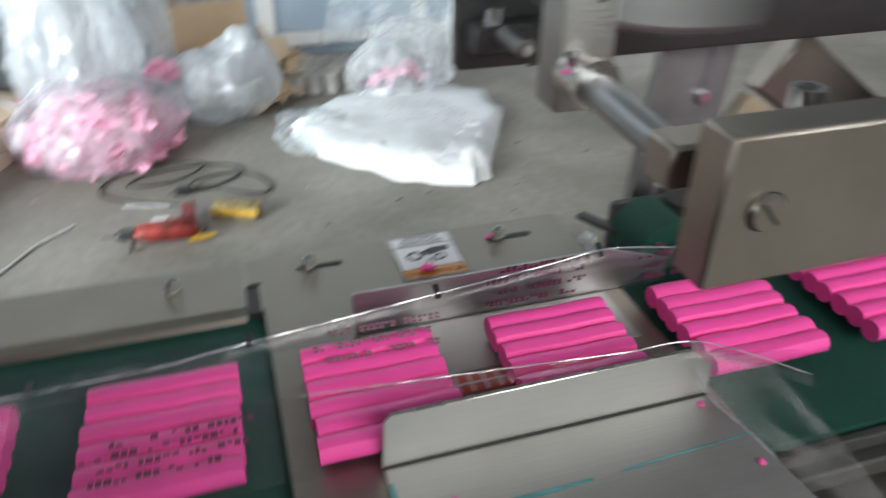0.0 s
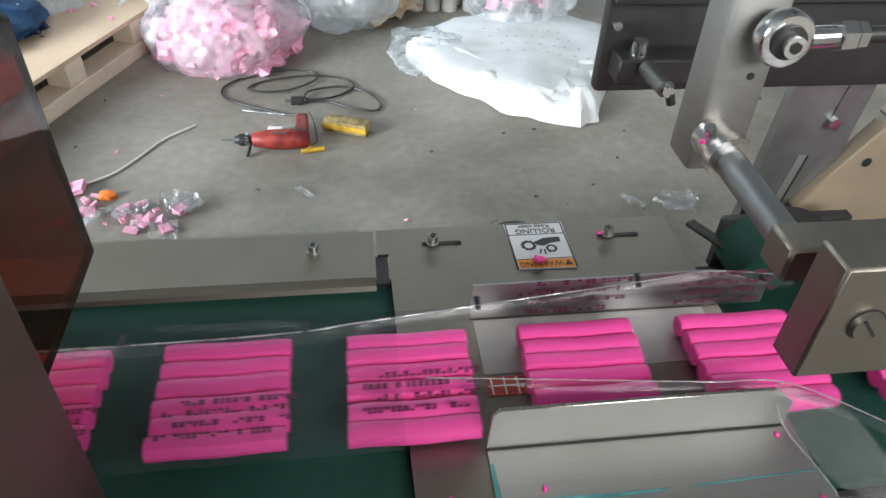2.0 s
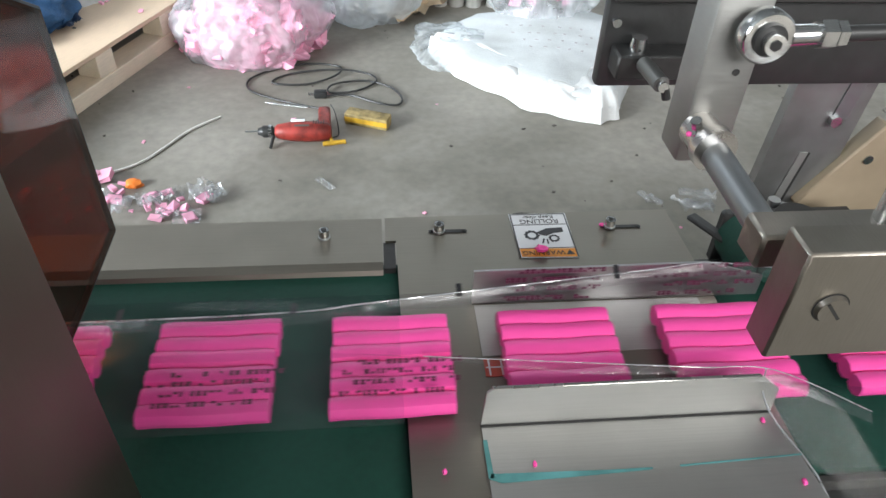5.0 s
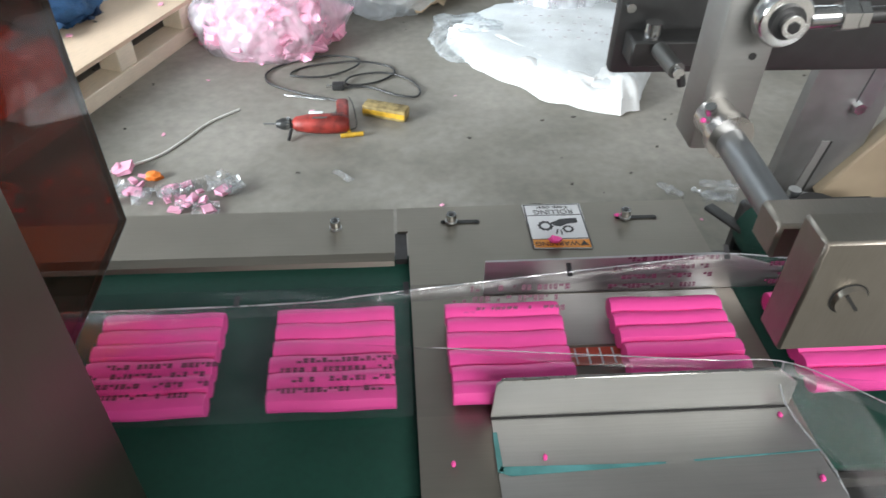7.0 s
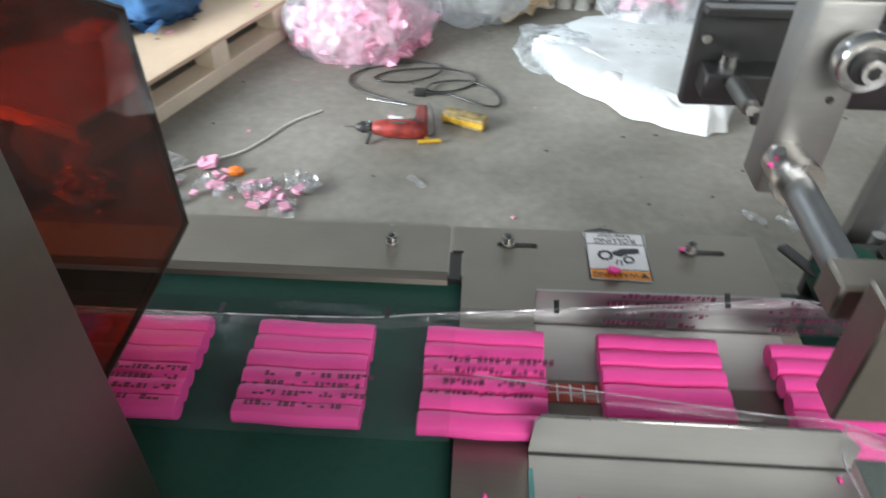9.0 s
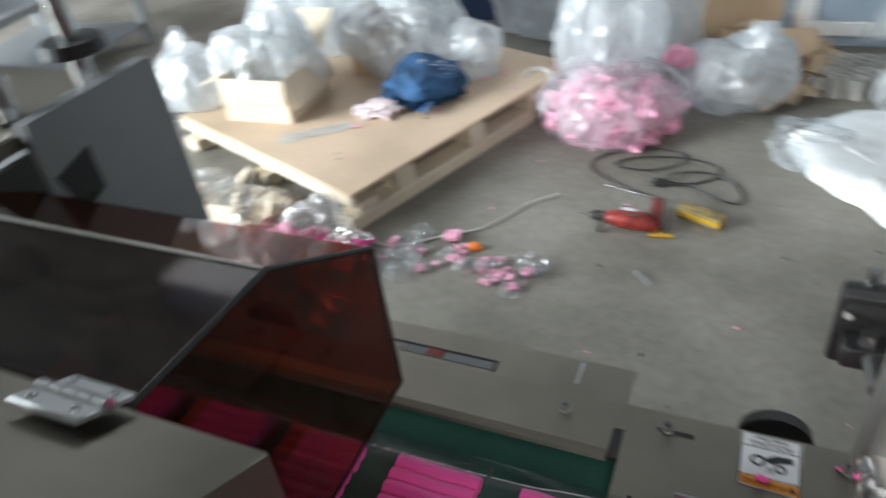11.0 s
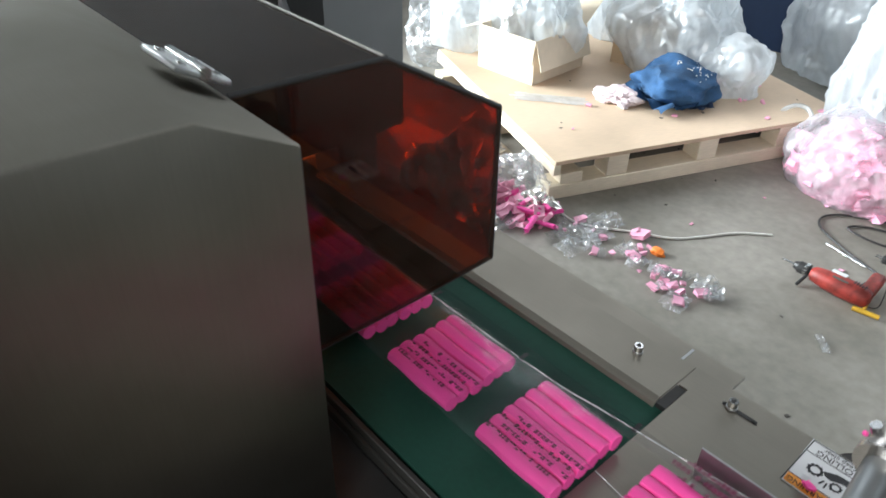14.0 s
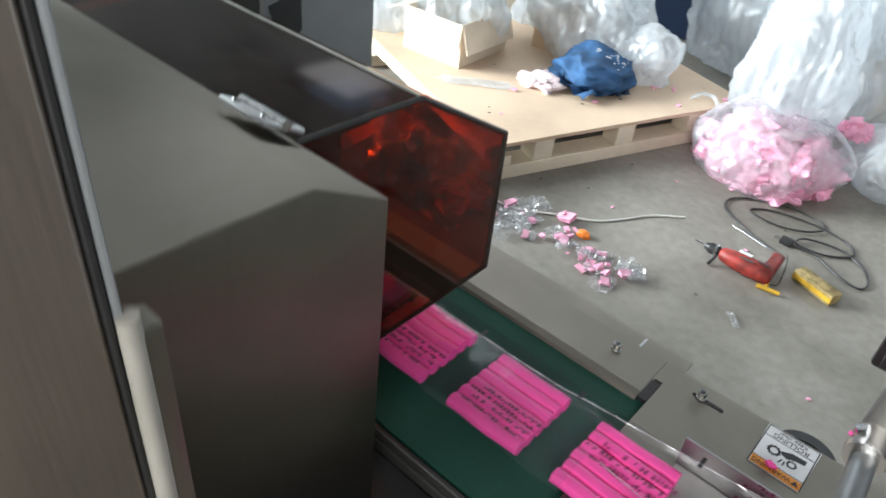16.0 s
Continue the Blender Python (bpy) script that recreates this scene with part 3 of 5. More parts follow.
    part("glove_symbol", plate([(0.024, -0.030), (0.034, -0.0245), (0.050, -0.0235), (0.050, -0.0305), (0.040, -0.032), (0.032, -0.036), (0.026, -0.034)], 0.8009, 0.8011, "z"), INK, s, "", False)
    for k in range(3):
        part("ray_symbol", box((0.027 + 0.004 * k, -0.048, 0.8009), (0.0285 + 0.004 * k, -0.041, 0.8011), 0, Matrix.Translation((0.03, -0.044, 0)) @ Matrix.Rotation((k - 1) * 0.35, 4, "Z") @ Matrix.Translation((-0.03, 0.044, 0))), INK, s)
    part("clay_crumb", bm_crumple(B(), (0.022, -0.0585, 0.801), (0.006, 0.004, 0.004), 4, 2, 0.5), PINK, s)
    return t


def belts():
    for name, x0, x1, y0, y1, z in (("outfeed_belt", -2.10, -0.100, -0.306, -0.062, 0.7925), ("infeed_belt", 0.175, 1.85, -0.300, -0.100, 0.794)):
        t = thing(name, "dark green rubber conveyor belt running through the machine", "conveyor belt")
        r = 0.0065
        prof = [(x0, z - 2 * r), (x1, z - 2 * r)] + [(x1 + r * math.sin(a), z - r - r * math.cos(a)) for a in (0.6, 1.2, 1.8, 2.4)] + [(x1, z), (x0, z)] + \
               [(x0 - r * math.sin(a), z - r + r * math.cos(a)) for a in (0.6, 1.2, 1.8, 2.4)]
        for x in (x0, x1):
            part("end_roller", tube((x, y0 - 0.004, z - r), (x, y1 + 0.004, z - r), r * 0.82, None, 14), CHROME, t, "steel end roller")
        part("edge_rail", box((x0, y0 - 0.009, z - 0.014), (x1, y0 - 0.003, z - 0.002), 0.0008), DARKBED, t, "dark edge rail")
        part("belt", bm_prism(B(), prof, y0, y1, "y"), BELT, t, "dark green rubber belt")


def pack_stick():
    """One soft clay stick: a rounded bar, slightly sagging, with worn ends."""
    bm = B()
    n, k = 12, 10
    rings = []
    for i in range(n + 1):
        u = i / n
        x = (0.5 - 0.5 * math.cos(math.pi * u) - 0.5) * 0.0915 * 0.25 + (u - 0.5) * 0.0915 * 0.75
        end = 0.90 if i in (0, n) else 1.0
        wob = 0.0006 * math.sin(u * 9)
        rings.append([bm.verts.new((x, wob + 0.0090 * end ** 0.35 * math.cos(a), 0.0085 + (0.0085 * end ** 0.5 * abs(math.sin(a)) ** 0.8 if math.sin(a) > 0 else 0.0084 * math.sin(a))))
                      for a in (2 * math.pi * j / k for j in range(k))])
    for a, b in zip(rings, rings[1:]):
        for j in range(k):
            bm.faces.new((a[j], a[(j + 1) % k], b[(j + 1) % k], b[j]))
    bm.faces.new(rings[0][::-1])
    bm.faces.new(rings[-1])
    return finish("clay_stick", bm, PINK, True)


PITCH, PACK0 = 0.1335, 0.131 - 0.0465     # spacing of the packs; middle of one pack at the start
TRAVEL = ((0, 0.0), (3.5, 0.335), (8, 0.7515), (12.5, 1.1725), (16, 1.5025))


def travel(t):
    for (a, p), (b, q) in zip(TRAVEL, TRAVEL[1:]):
        if t <= b:
            return p + (q - p) * (t - a) / (b - a)
    return TRAVEL[-1][1]


def clay_packs():
    stick = pack_stick()
    rng = random.Random(4)
    packs = []
    for k in range(-4, 14):
        x = PACK0 + PITCH * k
        t = thing("clay_pack", "pack of six bright pink clay sticks wrapped in clear film", "clay pack", pose(x, -0.1995, 0.8028), "packs on the belt")
        for j in range(6):
            o = new("clay_stick", stick)
            o.parent = t
            o.matrix_basis = pose(rng.uniform(-0.0010, 0.0010), -0.04075 + 0.0163 * j, rng.uniform(-0.0002, 0.0010), rng.uniform(-14, 6), 0, rng.uniform(-0.8, 0.8))
        packs.append((t, x))
    return packs


def film_prints():
    """Rows of print on the film, one block for each pack."""
    rng, prints, meshes = random.Random(6), [], []
    for v in range(3):
        bars = B()
        for y, x0, x1 in ((-0.004, -0.034, 0.046), (-0.0125, -0.046, 0.040), (-0.0215, -0.036, 0.044), (-0.0310, -0.044, 0.030)):
            x = x0 + rng.uniform(0, 0.006)
            while x < x1:
                w = rng.uniform(0.0022, 0.0042)
                if rng.random() > 0.14:
                    for dy in (-0.0012, 0.0012):
                        if rng.random() > 0.22:
                            bm_box(bars, (x, y + dy - 0.0010, 0), (x + w, y + dy + 0.0010, 0.0002))
                x += w + 0.0011
        meshes.append(finish("film_print", bars, PINKINK))
    for k in range(-4, 14):
        o = tagged(new("film_print", meshes[k % 3]), "rows of dark print on the clear film", "film print", "prints on the film")
        prints.append((o, PACK0 + PITCH * k + 0.004))
    return prints


def print_row(x):
    """The print stands on the far flap and is folded down over the pack as it goes."""
    s = min(max((0.02 - x) / 0.16, 0), 1)
    s = s * s * (3 - 2 * s)
    return pose(x, -0.1275 - 0.082 * s, 0.8425 - 0.0165 * s, 82 * (1 - s), 0, 0)


def film_marks():
    """Black register marks on the film's two edges, one pair for each pack."""
    marks = []
    for k in range(-4, 14):
        x = PACK0 + PITCH * (k + 0.42)
        far = solid("register_mark", box((-0.0022, -0.006, 0), (0.0022, 0.006, 0.0004)), INK, "small black register mark printed on the film edge", "print mark", group="register marks")
        marks.append((far, x))
    return marks


def mark_row(x):
    """Where a mark lies on the folding film edge at that place along the belt."""
    s = min(max((x + 0.20) / 0.35, 0), 1)
    return pose(x, -0.151 + 0.023 * s, 0.8270 + 0.0165 * s, 40 * s, 0, 0)


def film_web():
    """The clear web: an open trough between the guides that folds over the packs towards the tunnel."""
    t = thing("film_web", "clear printed wrapping film folding around the pink packs", "film")
    stations = [(0.23, -0.120, 0.824, -0.266, 0.812), (0.15, -0.1290, 0.8425, -0.2510, 0.8465)]
    for k in range(1, 8):
        s = k / 7
        stations.append((0.15 - 0.35 * s, -0.1290 - 0.025 * s, 0.8425 - 0.016 * s, -0.2510 + 0.056 * s, 0.8465 - 0.0200 * s))
    stations += [(-0.36, -0.156, 0.8258, -0.193, 0.8258), (-0.9, -0.156, 0.8256, -0.193, 0.8256)]
    far, near = B(), B()
    def loft(bm, rows):
        vs = [[bm.verts.new(p) for p in r] for r in rows]
        for a, b in zip(vs, vs[1:]):
            for i in range(len(a) - 1):
                bm.faces.new((a[i], a[i + 1], b[i + 1], b[i]))
    loft(far, [[(x, -0.1325, 0.803), (x, -0.133, 0.822), (x, (fy - 0.1335) / 2, (fz + 0.824) / 2), (x, fy, fz)] for x, fy, fz, ny, nz in stations])
    loft(near, [[(x, -0.2505, 0.803), (x, -0.2508, 0.8215), (x, (ny - 0.2508) / 2, max(0.8262, (nz + 0.824) / 2)), (x, ny, nz)] for x, fy, fz, ny, nz in stations])
    part("far_flap", far, FILM, t, "clear film flap on the far side")
    part("near_flap", near, FILM, t, "clear film flap on the near side")
    part("film_edge", bm_path(B(), [(x, fy, fz) for x, fy, fz, ny, nz in stations], 0.0007, 6), FILMEDGE, t, "bright cut edge of the film")
    part("film_edge", bm_path(B(), [(x, ny, nz) for x, fy, fz, ny, nz in stations if x > -0.11], 0.0005, 6), FILMEDGE, t, "bright cut edge of the film")
    def taper(x):
        return min(1, max(0.05, (x + 0.13) / 0.15))
    fold = B()
    loft(fold, [[(x, fy - 0.0006, fz - 0.0004), (x, fy - 0.004, fz - 0.0042), (x, fy - 0.0055, fz - 0.0085)] for x, fy, fz, ny, nz in stations if x > -0.4])
    part("film_fold", fold, FILMFOLD, t, "milky folded margin of the film")
    fold = B()
    loft(fold, [[(x, ny + 0.0006, nz - 0.0003), (x, ny - 0.003 * taper(x), nz - 0.003 * taper(x)), (x, ny - 0.006 * taper(x), nz - 0.0065 * taper(x))] for x, fy, fz, ny, nz in stations if x > -0.17])
    part("film_fold", fold, FILMFOLD, t, "milky folded margin of the film")
    tubes = B()
    loft(tubes, [[(x + 0.09 * e, -0.2515, 0.806), (x + 0.06 * e, -0.2500, 0.8205), (x, -0.2, 0.8232), (x + 0.11 * e, -0.150, 0.8205), (x + 0.13 * e, -0.1485, 0.806)] for x, e in ((-0.116, 0), (-0.25, 0), (-0.40, 0), (-0.9, 0))])
    part("closed_tube", tubes, FILMTUBE, t, "closed film tube over the packs")
    web = B()
    loft(web, [[(0.145, -0.2475, 0.845), (0.19, -0.262, 0.83), (0.215, -0.28, 0.815)], [(0.150, -0.262, 0.815), (0.195, -0.30, 0.80), (0.228, -0.33, 0.785)],
               [(0.185, -0.33, 0.77), (0.225, -0.36, 0.755), (0.25, -0.39, 0.74)], [(0.20, -0.40, 0.60), (0.24, -0.41, 0.60), (0.27, -0.42, 0.60)]])
    part("rising_web", web, FILM, t, "clear film drawn up from the roll below")
    part("film_edge", bm_path(B(), [(0.145, -0.2475, 0.845), (0.150, -0.262, 0.8155), (0.185, -0.33, 0.770), (0.20, -0.40, 0.60)], 0.0008, 6), FILMEDGE, t)
    tail = B()
    loft(tail, [[(0.15, -0.1275, 0.842), (0.15, -0.10, 0.836)], [(0.20, -0.126, 0.836), (0.19, -0.095, 0.822)], [(0.24, -0.14, 0.83), (0.24, -0.11, 0.806)]])
    part("far_shoulder", tail, FILM, t)


def safety_tunnel():
    t = thing("safety_tunnel", "dark amber acrylic safety cover over the belt", "safety cover")
    x0, x1, w = -0.336, -0.775, 0.005
    prof = [(-0.377, 1.134), (-0.242, 1.131), (-0.107, 1.053), (-0.104, 0.875), (-0.195, 0.872), (-0.377, 0.872)]
    p = part("end_panel", plate(prof, x0 - w, x0, "x"), AMBER, t, "six-sided amber acrylic end panel", False)
    edge = B()
    for a, b in zip(prof, prof[1:] + prof[:1]):
        bm_tube(edge, (x0 - w / 2, *a), (x0 - w / 2, *b), 0.0026, None, 8)
    part("panel_edge", edge, BLACK, p, "dark cut edge of the panel")
    for name, a, b in (("top_panel", prof[0], prof[1]), ("sloped_panel", prof[1], prof[2]), ("side_panel", prof[2], prof[3])):
        d = Vector((b[0] - a[0], b[1] - a[1])).normalized()
        o = Vector((d.y, -d.x)) * -w
        part(name, plate([a, b, (b[0] - o.x, b[1] - o.y), (a[0] - o.x, a[1] - o.y)], x1, x0 - w - 0.0005, "x"), TOPACRYLIC if name == "top_panel" else SMOKE, t, "dark tinted top panel" if name == "top_panel" else "amber acrylic cover panel", False)
    part("ridge_edge", tube((x1, -0.242, 1.1322), (x0 - w, -0.242, 1.1322), 0.0013, None, 8), GASKET, t, "pale edge strip along the cover's ridge")
    thing_part("hinge", t)
    return t


def thing_part(name, parent):
    """Two-leaf hinge joining the cover to the cabinet's sloping top."""
    m = Matrix.Translation((-0.350, -0.398, 1.1560)) @ Matrix.Rotation(radians(-28), 4, "X")
    h = part(name, box((-0.026, -0.020, 0.000), (0.026, -0.002, 0.0045), 0.0012, m), ALU, parent, "cast aluminium hinge")
    part("leaf", box((-0.024, 0.003, 0.000), (0.024, 0.021, 0.0045), 0.0012, m), ALU, h)
    for k in range(5):
        part("knuckle", tube(m @ Vector((-0.026 + 0.0105 * k, 0.0005, 0.004)), m @ Vector((-0.0165 + 0.0105 * k, 0.0005, 0.004)), 0.0045, None, 12), CHROME, h)
    for sx in (-0.016, 0.016):
        for sy in (-0.012, 0.013):
            part("hinge_screw", tube(m @ Vector((sx, sy, 0.004)), m @ Vector((sx, sy, 0.0060)), 0.0034, 0.0028, 10), CHROME, h)
    return h


def side_cabinet():
    t = thing("side_cabinet", "brushed stainless machine cabinet with a sloping top", "machine cabinet")
    x0, x1 = -0.237, -1.6
    prof = [(-0.382, 0.762), (-0.382, 1.1385), (-0.4435, 1.1715), (-0.520, 1.1735), (-0.596, 1.1740), (-0.596, 0.762)]
    body = bm_prism(B(), prof, x1, x0, "x")
    es = [e for e in body.edges if abs(e.verts[0].co.x - x0) < 1e-5 and abs(e.verts[1].co.x - x0) < 1e-5]
    bmesh.ops.bevel(body, geom=es, offset=0.0025, segments=2, affect="EDGES", profile=0.5)
    part("body", body, HOOD, t, "brushed stainless body with bent sheet edges")
    part("plinth", box((x1, -0.590, 0.0), (x0 - 0.01, -0.40, 0.742), 0.004), HOOD, t)
    return t


def control_cabinet():
    t = thing("control_cabinet", "tall brushed steel control cabinet beside the hood", "control cabinet")
    x0, x1, y0 = -0.112, -1.45, -0.612
    part("body", box((x1, -0.98, 0.05), (x0 - 0.016, y0 + 0.008, 1.85), 0.003), CABINET, t, "brushed steel cabinet body")
    d = part("door", box((x0 - 0.0155, -0.975, 0.06), (x0, y0 - 0.0035, 1.84), 0.002), CABINET, t, "worn brownish steel door panel")
    # black strip imitates the shaded gap, grey strip the highlight along the door edge
    part("gap_shade_strip", box((x0 - 0.014, y0 - 0.0033, 0.06), (x0 - 0.001, y0 - 0.0006, 1.84), 0.0008), BLACK, d, "black strip standing in for the dark gap at the door edge")
    part("edge_highlight_strip", box((x0 - 0.012, y0 - 0.0004, 1.258), (x0 + 0.0004, y0 + 0.0016, 1.84), 0.0006), GREYPAINT, d, "thin grey strip standing in for the door's edge highlight")
    part("door_seal", bm_path(B(), [(x0 + 0.002, y0 + 0.0012, 0.70), (x0 + 0.002, y0 + 0.0010, 1.05), (x0 + 0.0015, y0 + 0.0016, 1.245), (x0 + 0.0005, y0 + 0.0024, 1.256)], 0.0032, 10), GASKET, d, "pale rubber door seal")
    part("seal_channel", box((x0 - 0.012, y0 + 0.0046, 0.70), (x0 - 0.001, y0 + 0.0125, 1.2535), 0.0022, None, 2), HOOD, d, "bent steel channel behind the seal")
    part("plinth", box((x1 + 0.03, -0.95, 0.0), (x0 - 0.04, -0.63, 0.05)), BLACK, t)


POSTS = ((-0.875, -0.045, 0.060), (-0.845, -0.050, 0.055), (-1.20, 0.06, 0.10), (-1.30, -0.02, 0.08), (-1.26, 0.07, 0.09))


def jaw_housing():
    """The steel housing behind the tunnel, with chrome posts on its top."""
    t = thing("jaw_housing", "grey steel sealing jaw housing with chrome posts on top", "machine housing")
    x0 = -0.79
    part("end_plate", plate([(0.136, 0.80), (0.136, 1.110), (0.128, 1.118), (-0.075, 1.118), (-0.075, 0.80)], x0 - 0.02, x0, "x"), GREYPAINT, t, "flat grey steel end plate", False)
    part("inner_guard", box((x0 - 0.012, -0.376, 0.840), (x0 - 0.004, -0.078, 1.084), 0.001), IRON, t, "dark inner guard plate")
    part("top_plate", box((-1.55, -0.40, 1.085), (x0 - 0.021, 0.10, 1.105), 0.003), STEEL, t, "brushed steel top plate")
    part("rear_plate", box((-1.55, 0.085, 0.80), (x0 - 0.021, 0.105, 1.084), 0.002), GREYPAINT, t)
    part("front_rail", box((-1.55, -0.376, 1.015), (x0 - 0.021, -0.350, 1.084), 0.002), STEEL, t)
    part("bolt", tube((x0, -0.03, 1.0), (x0 + 0.004, -0.03, 1.0), 0.005, None, 6), BLACK, t)
    for x, y, h in POSTS:
        p = part("post", tube((x, y, 1.105), (x, y, 1.105 + h), 0.013, None, 18), CHROME, t, "chrome guide post")
        part("post_nut", tube((x, y, 1.105), (x, y, 1.110), 0.017, None, 6), BLACK, p)
    k = part("hand_wheel", tube((-0.835, 0.062, 1.150), (-0.835, 0.062, 1.166), 0.040, 0.037, 28), BLACK, t, "black plastic hand wheel")
    part("stem", tube((-0.835, 0.062, 1.105), (-0.835, 0.062, 1.25), 0.013, None, 14), CHROME, k)
    part("ring", tube((-0.825, 0.030, 1.105), (-0.825, 0.030, 1.108), 0.018, None, 20), ALU, t)
    part("cutout", plate([(-0.068, 1.045), (-0.010, 1.060), (-0.010, 1.000), (-0.050, 0.985)], x0 + 0.0004, x0 + 0.0012, "x"), BLACK, t, "dark cut-out in the plate", False)
    part("guard_leg", box((-1.5, 0.02, 0.0), (-1.42, 0.10, 0.80), 0.003), GREYPAINT, t)
    part("guard_leg", box((-0.9, 0.02, 0.0), (-0.82, 0.10, 0.80), 0.003), GREYPAINT, t)
    return t


def drive_head():
    """The cutter drive beside the channel: clamp block, shaft, lever, backing bar and slotted bracket."""
    t = thing("drive_head", "milled steel lever, shaft and clamp blocks of the drive", "machine drive")
    b = part("clamp_block", box((0.062, -0.337, 0.9625), (0.204, -0.315, 1.032), 0.0015), MILLED, t, "milled steel clamp block")
    part("bolt_head", tube((0.0845, -0.337, 0.998), (0.0845, -0.3400, 0.998), 0.0085, 0.0074, 24), MILLED, b, "round countersunk bolt head")
    part("bolt_recess", bm_tube(B(), (0.0845, -0.3372, 0.998), (0.0845, -0.3374, 0.998), 0.0091, None, 24), BLACK, b)
    part("bolt_slot", box((0.0780, -0.3406, 0.9972), (0.0910, -0.3399, 0.9988), 0, Matrix.Translation((0.0845, 0, 0.998)) @ Matrix.Rotation(radians(50), 4, "Y") @ Matrix.Translation((-0.0845, 0, -0.998))), IRON, b)
    part("spacer", box((0.105, -0.3148, 0.975), (0.19, -0.3002, 1.006), 0.001), IRON, t)
    c = part("cross_bar", box((0.064, -0.300, 0.990), (0.26, -0.277, 1.012), 0.002), MILLED, t, "milled steel cross bar")
    part("cap_screw", tube((0.137, -0.2885, 1.012), (0.137, -0.2885, 1.028), 0.008, None, 16), CHROME, c, "large socket cap screw")
    part("hex_socket", tube((0.137, -0.2885, 1.0277), (0.137, -0.2885, 1.0286), 0.0045, None, 6), BLACK, c)
    s = part("shaft", tube((0.0785, -0.285, 0.998), (0.070, -0.190, 1.010), 0.0088, None, 20), SHAFT, t, "ground steel shaft")
    part("collar", bm_tube(tube((0.0715, -0.216, 1.0095), (0.071, -0.209, 1.0095), 0.0140, None, 22), (0.071, -0.209, 1.0095), (0.070, -0.1895, 1.010), 0.0118), POLISHED, s, "clamping collar")
    part("collar_screw", tube((0.062, -0.203, 1.019), (0.060, -0.204, 1.024), 0.0035, None, 8), CHROME, s)
    part("clay_smear", bm_crumple(B(), (0.0575, -0.205, 1.014), (0.0018, 0.002, 0.002), 6, 2), PINK, s)
    l = part("lever", box((0.061, -0.190, 0.985), (0.0945, -0.160, 1.102), 0.003, None, 2), LEVER, t, "milled steel lever plate")
    part("oil_hole", tube((0.083, -0.1907, 1.048), (0.083, -0.1897, 1.048), 0.0022, None, 10), BLACK, l)
    br = part("backing_bar", box((0.047, -0.050, 0.966), (0.62, -0.036, 1.046), 0.004, None, 2), IRON, t, "blackened iron backing bar")
    part("bar_flange", box((0.0475, -0.062, 1.040), (0.62, -0.0505, 1.0465), 0.001), IRON, br)
    part("small_block", box((0.054, -0.074, 0.984), (0.120, -0.0505, 1.004), 0.0015), IRON, br, "dark steel block")
    part("round_boss", tube((0.071, -0.062, 1.004), (0.071, -0.062, 1.014), 0.007, 0.006, 16), CHROME, br)
    part("top_stud", tube((0.066, -0.043, 1.046), (0.066, -0.043, 1.060), 0.0045, None, 12), CHROME, br)
    part("corner_screw", tube((0.054, -0.0505, 1.022), (0.054, -0.056, 1.022), 0.0035, None, 10), CHROME, br)
    q = part("pin", tube((0.0735, -0.076, 0.999), (0.0765, -0.108, 0.998), 0.0062, None, 14), BRACKET, br, "grey steel pin")
    part("pin_end", tube((0.0765, -0.108, 0.998), (0.0767, -0.113, 0.998), 0.0040, None, 10), CHROME, q)
    part("pin_foot", tube((0.0790, -0.110, 0.996), (0.0815, -0.111, 0.988), 0.0032, None, 8), IRON, q)
    # slotted bracket and guard boards behind
    k = part("slotted_bracket", plate([(0.242, 0.74), (0.258, 1.00), (0.337, 1.00), (0.318, 0.74)], 0.0, 0.012, "y"), BRACKET, t, "slotted grey steel bracket plate", False)
    part("slot", plate([(0.270, 0.79), (0.2835, 0.868), (0.2915, 0.868), (0.279, 0.79)], -0.0014, -0.0002, "y"), SATIN, k, "pale open slot", False)
    part("slot_shadow", plate([(0.279, 0.79), (0.2915, 0.868), (0.294, 0.868), (0.282, 0.79)], -0.0016, -0.0004, "y"), BLACK, k, "", False)
    part("slot", plate([(0.300, 0.905), (0.312, 0.99), (0.328, 0.99), (0.316, 0.905)], -0.0014, -0.0002, "y"), SHAFT, k, "", False)
    part("bolt", tube((0.303, 0.0, 0.905), (0.303, -0.007, 0.905), 0.006, None, 6), CHROME, k)
    tilt = Matrix.Translation((0.360, 0.01, 0.858)) @ Matrix.Rotation(radians(34), 4, "Y")
    g = part("guard_board", box((-0.030, -0.02, -0.075), (0.16, 0.0, 0.035), 0.002, tilt), BRASSWOOD, t, "pale guard board")
    part("board_screw", tube(tilt @ Vector((-0.012, -0.0215, 0.0)), tilt @ Vector((-0.012, -0.02, 0.0)), 0.005, None, 12), CHROME, g)
    part("guard_board", box((-0.03, -0.022, 0.040), (0.20, 0.004, 0.105), 0.002, tilt), MILLED, t)
    part("lower_board", box((0.33, -0.06, 0.66), (0.75, 0.02, 0.75), 0.003), BRASSWOOD, t, "pale guard board")
    part("black_knob", bm_tube(tube((0.27, -0.055, 0.815), (0.27, -0.055, 0.832), 0.024, 0.022, 22), (0.27, -0.055, 0.78), (0.27, -0.055, 0.815), 0.008), BLACK, t, "black plastic knob")
    part("chrome_fitting", bm_tube(tube((0.252, -0.03, 0.828), (0.285, -0.036, 0.826), 0.0042), (0.256, -0.03, 0.815), (0.256, -0.03, 0.834), 0.006), SHAFT, t, "small chrome fitting")
    lever = Matrix.Translation((0.197, -0.052, 0.806)) @ Matrix.Rotation(radians(-62), 4, "Z")
    part("release_lever", box((-0.036, -0.006, 0), (0.036, 0.006, 0.006), 0.002, lever), IRON, t, "dark steel release lever")
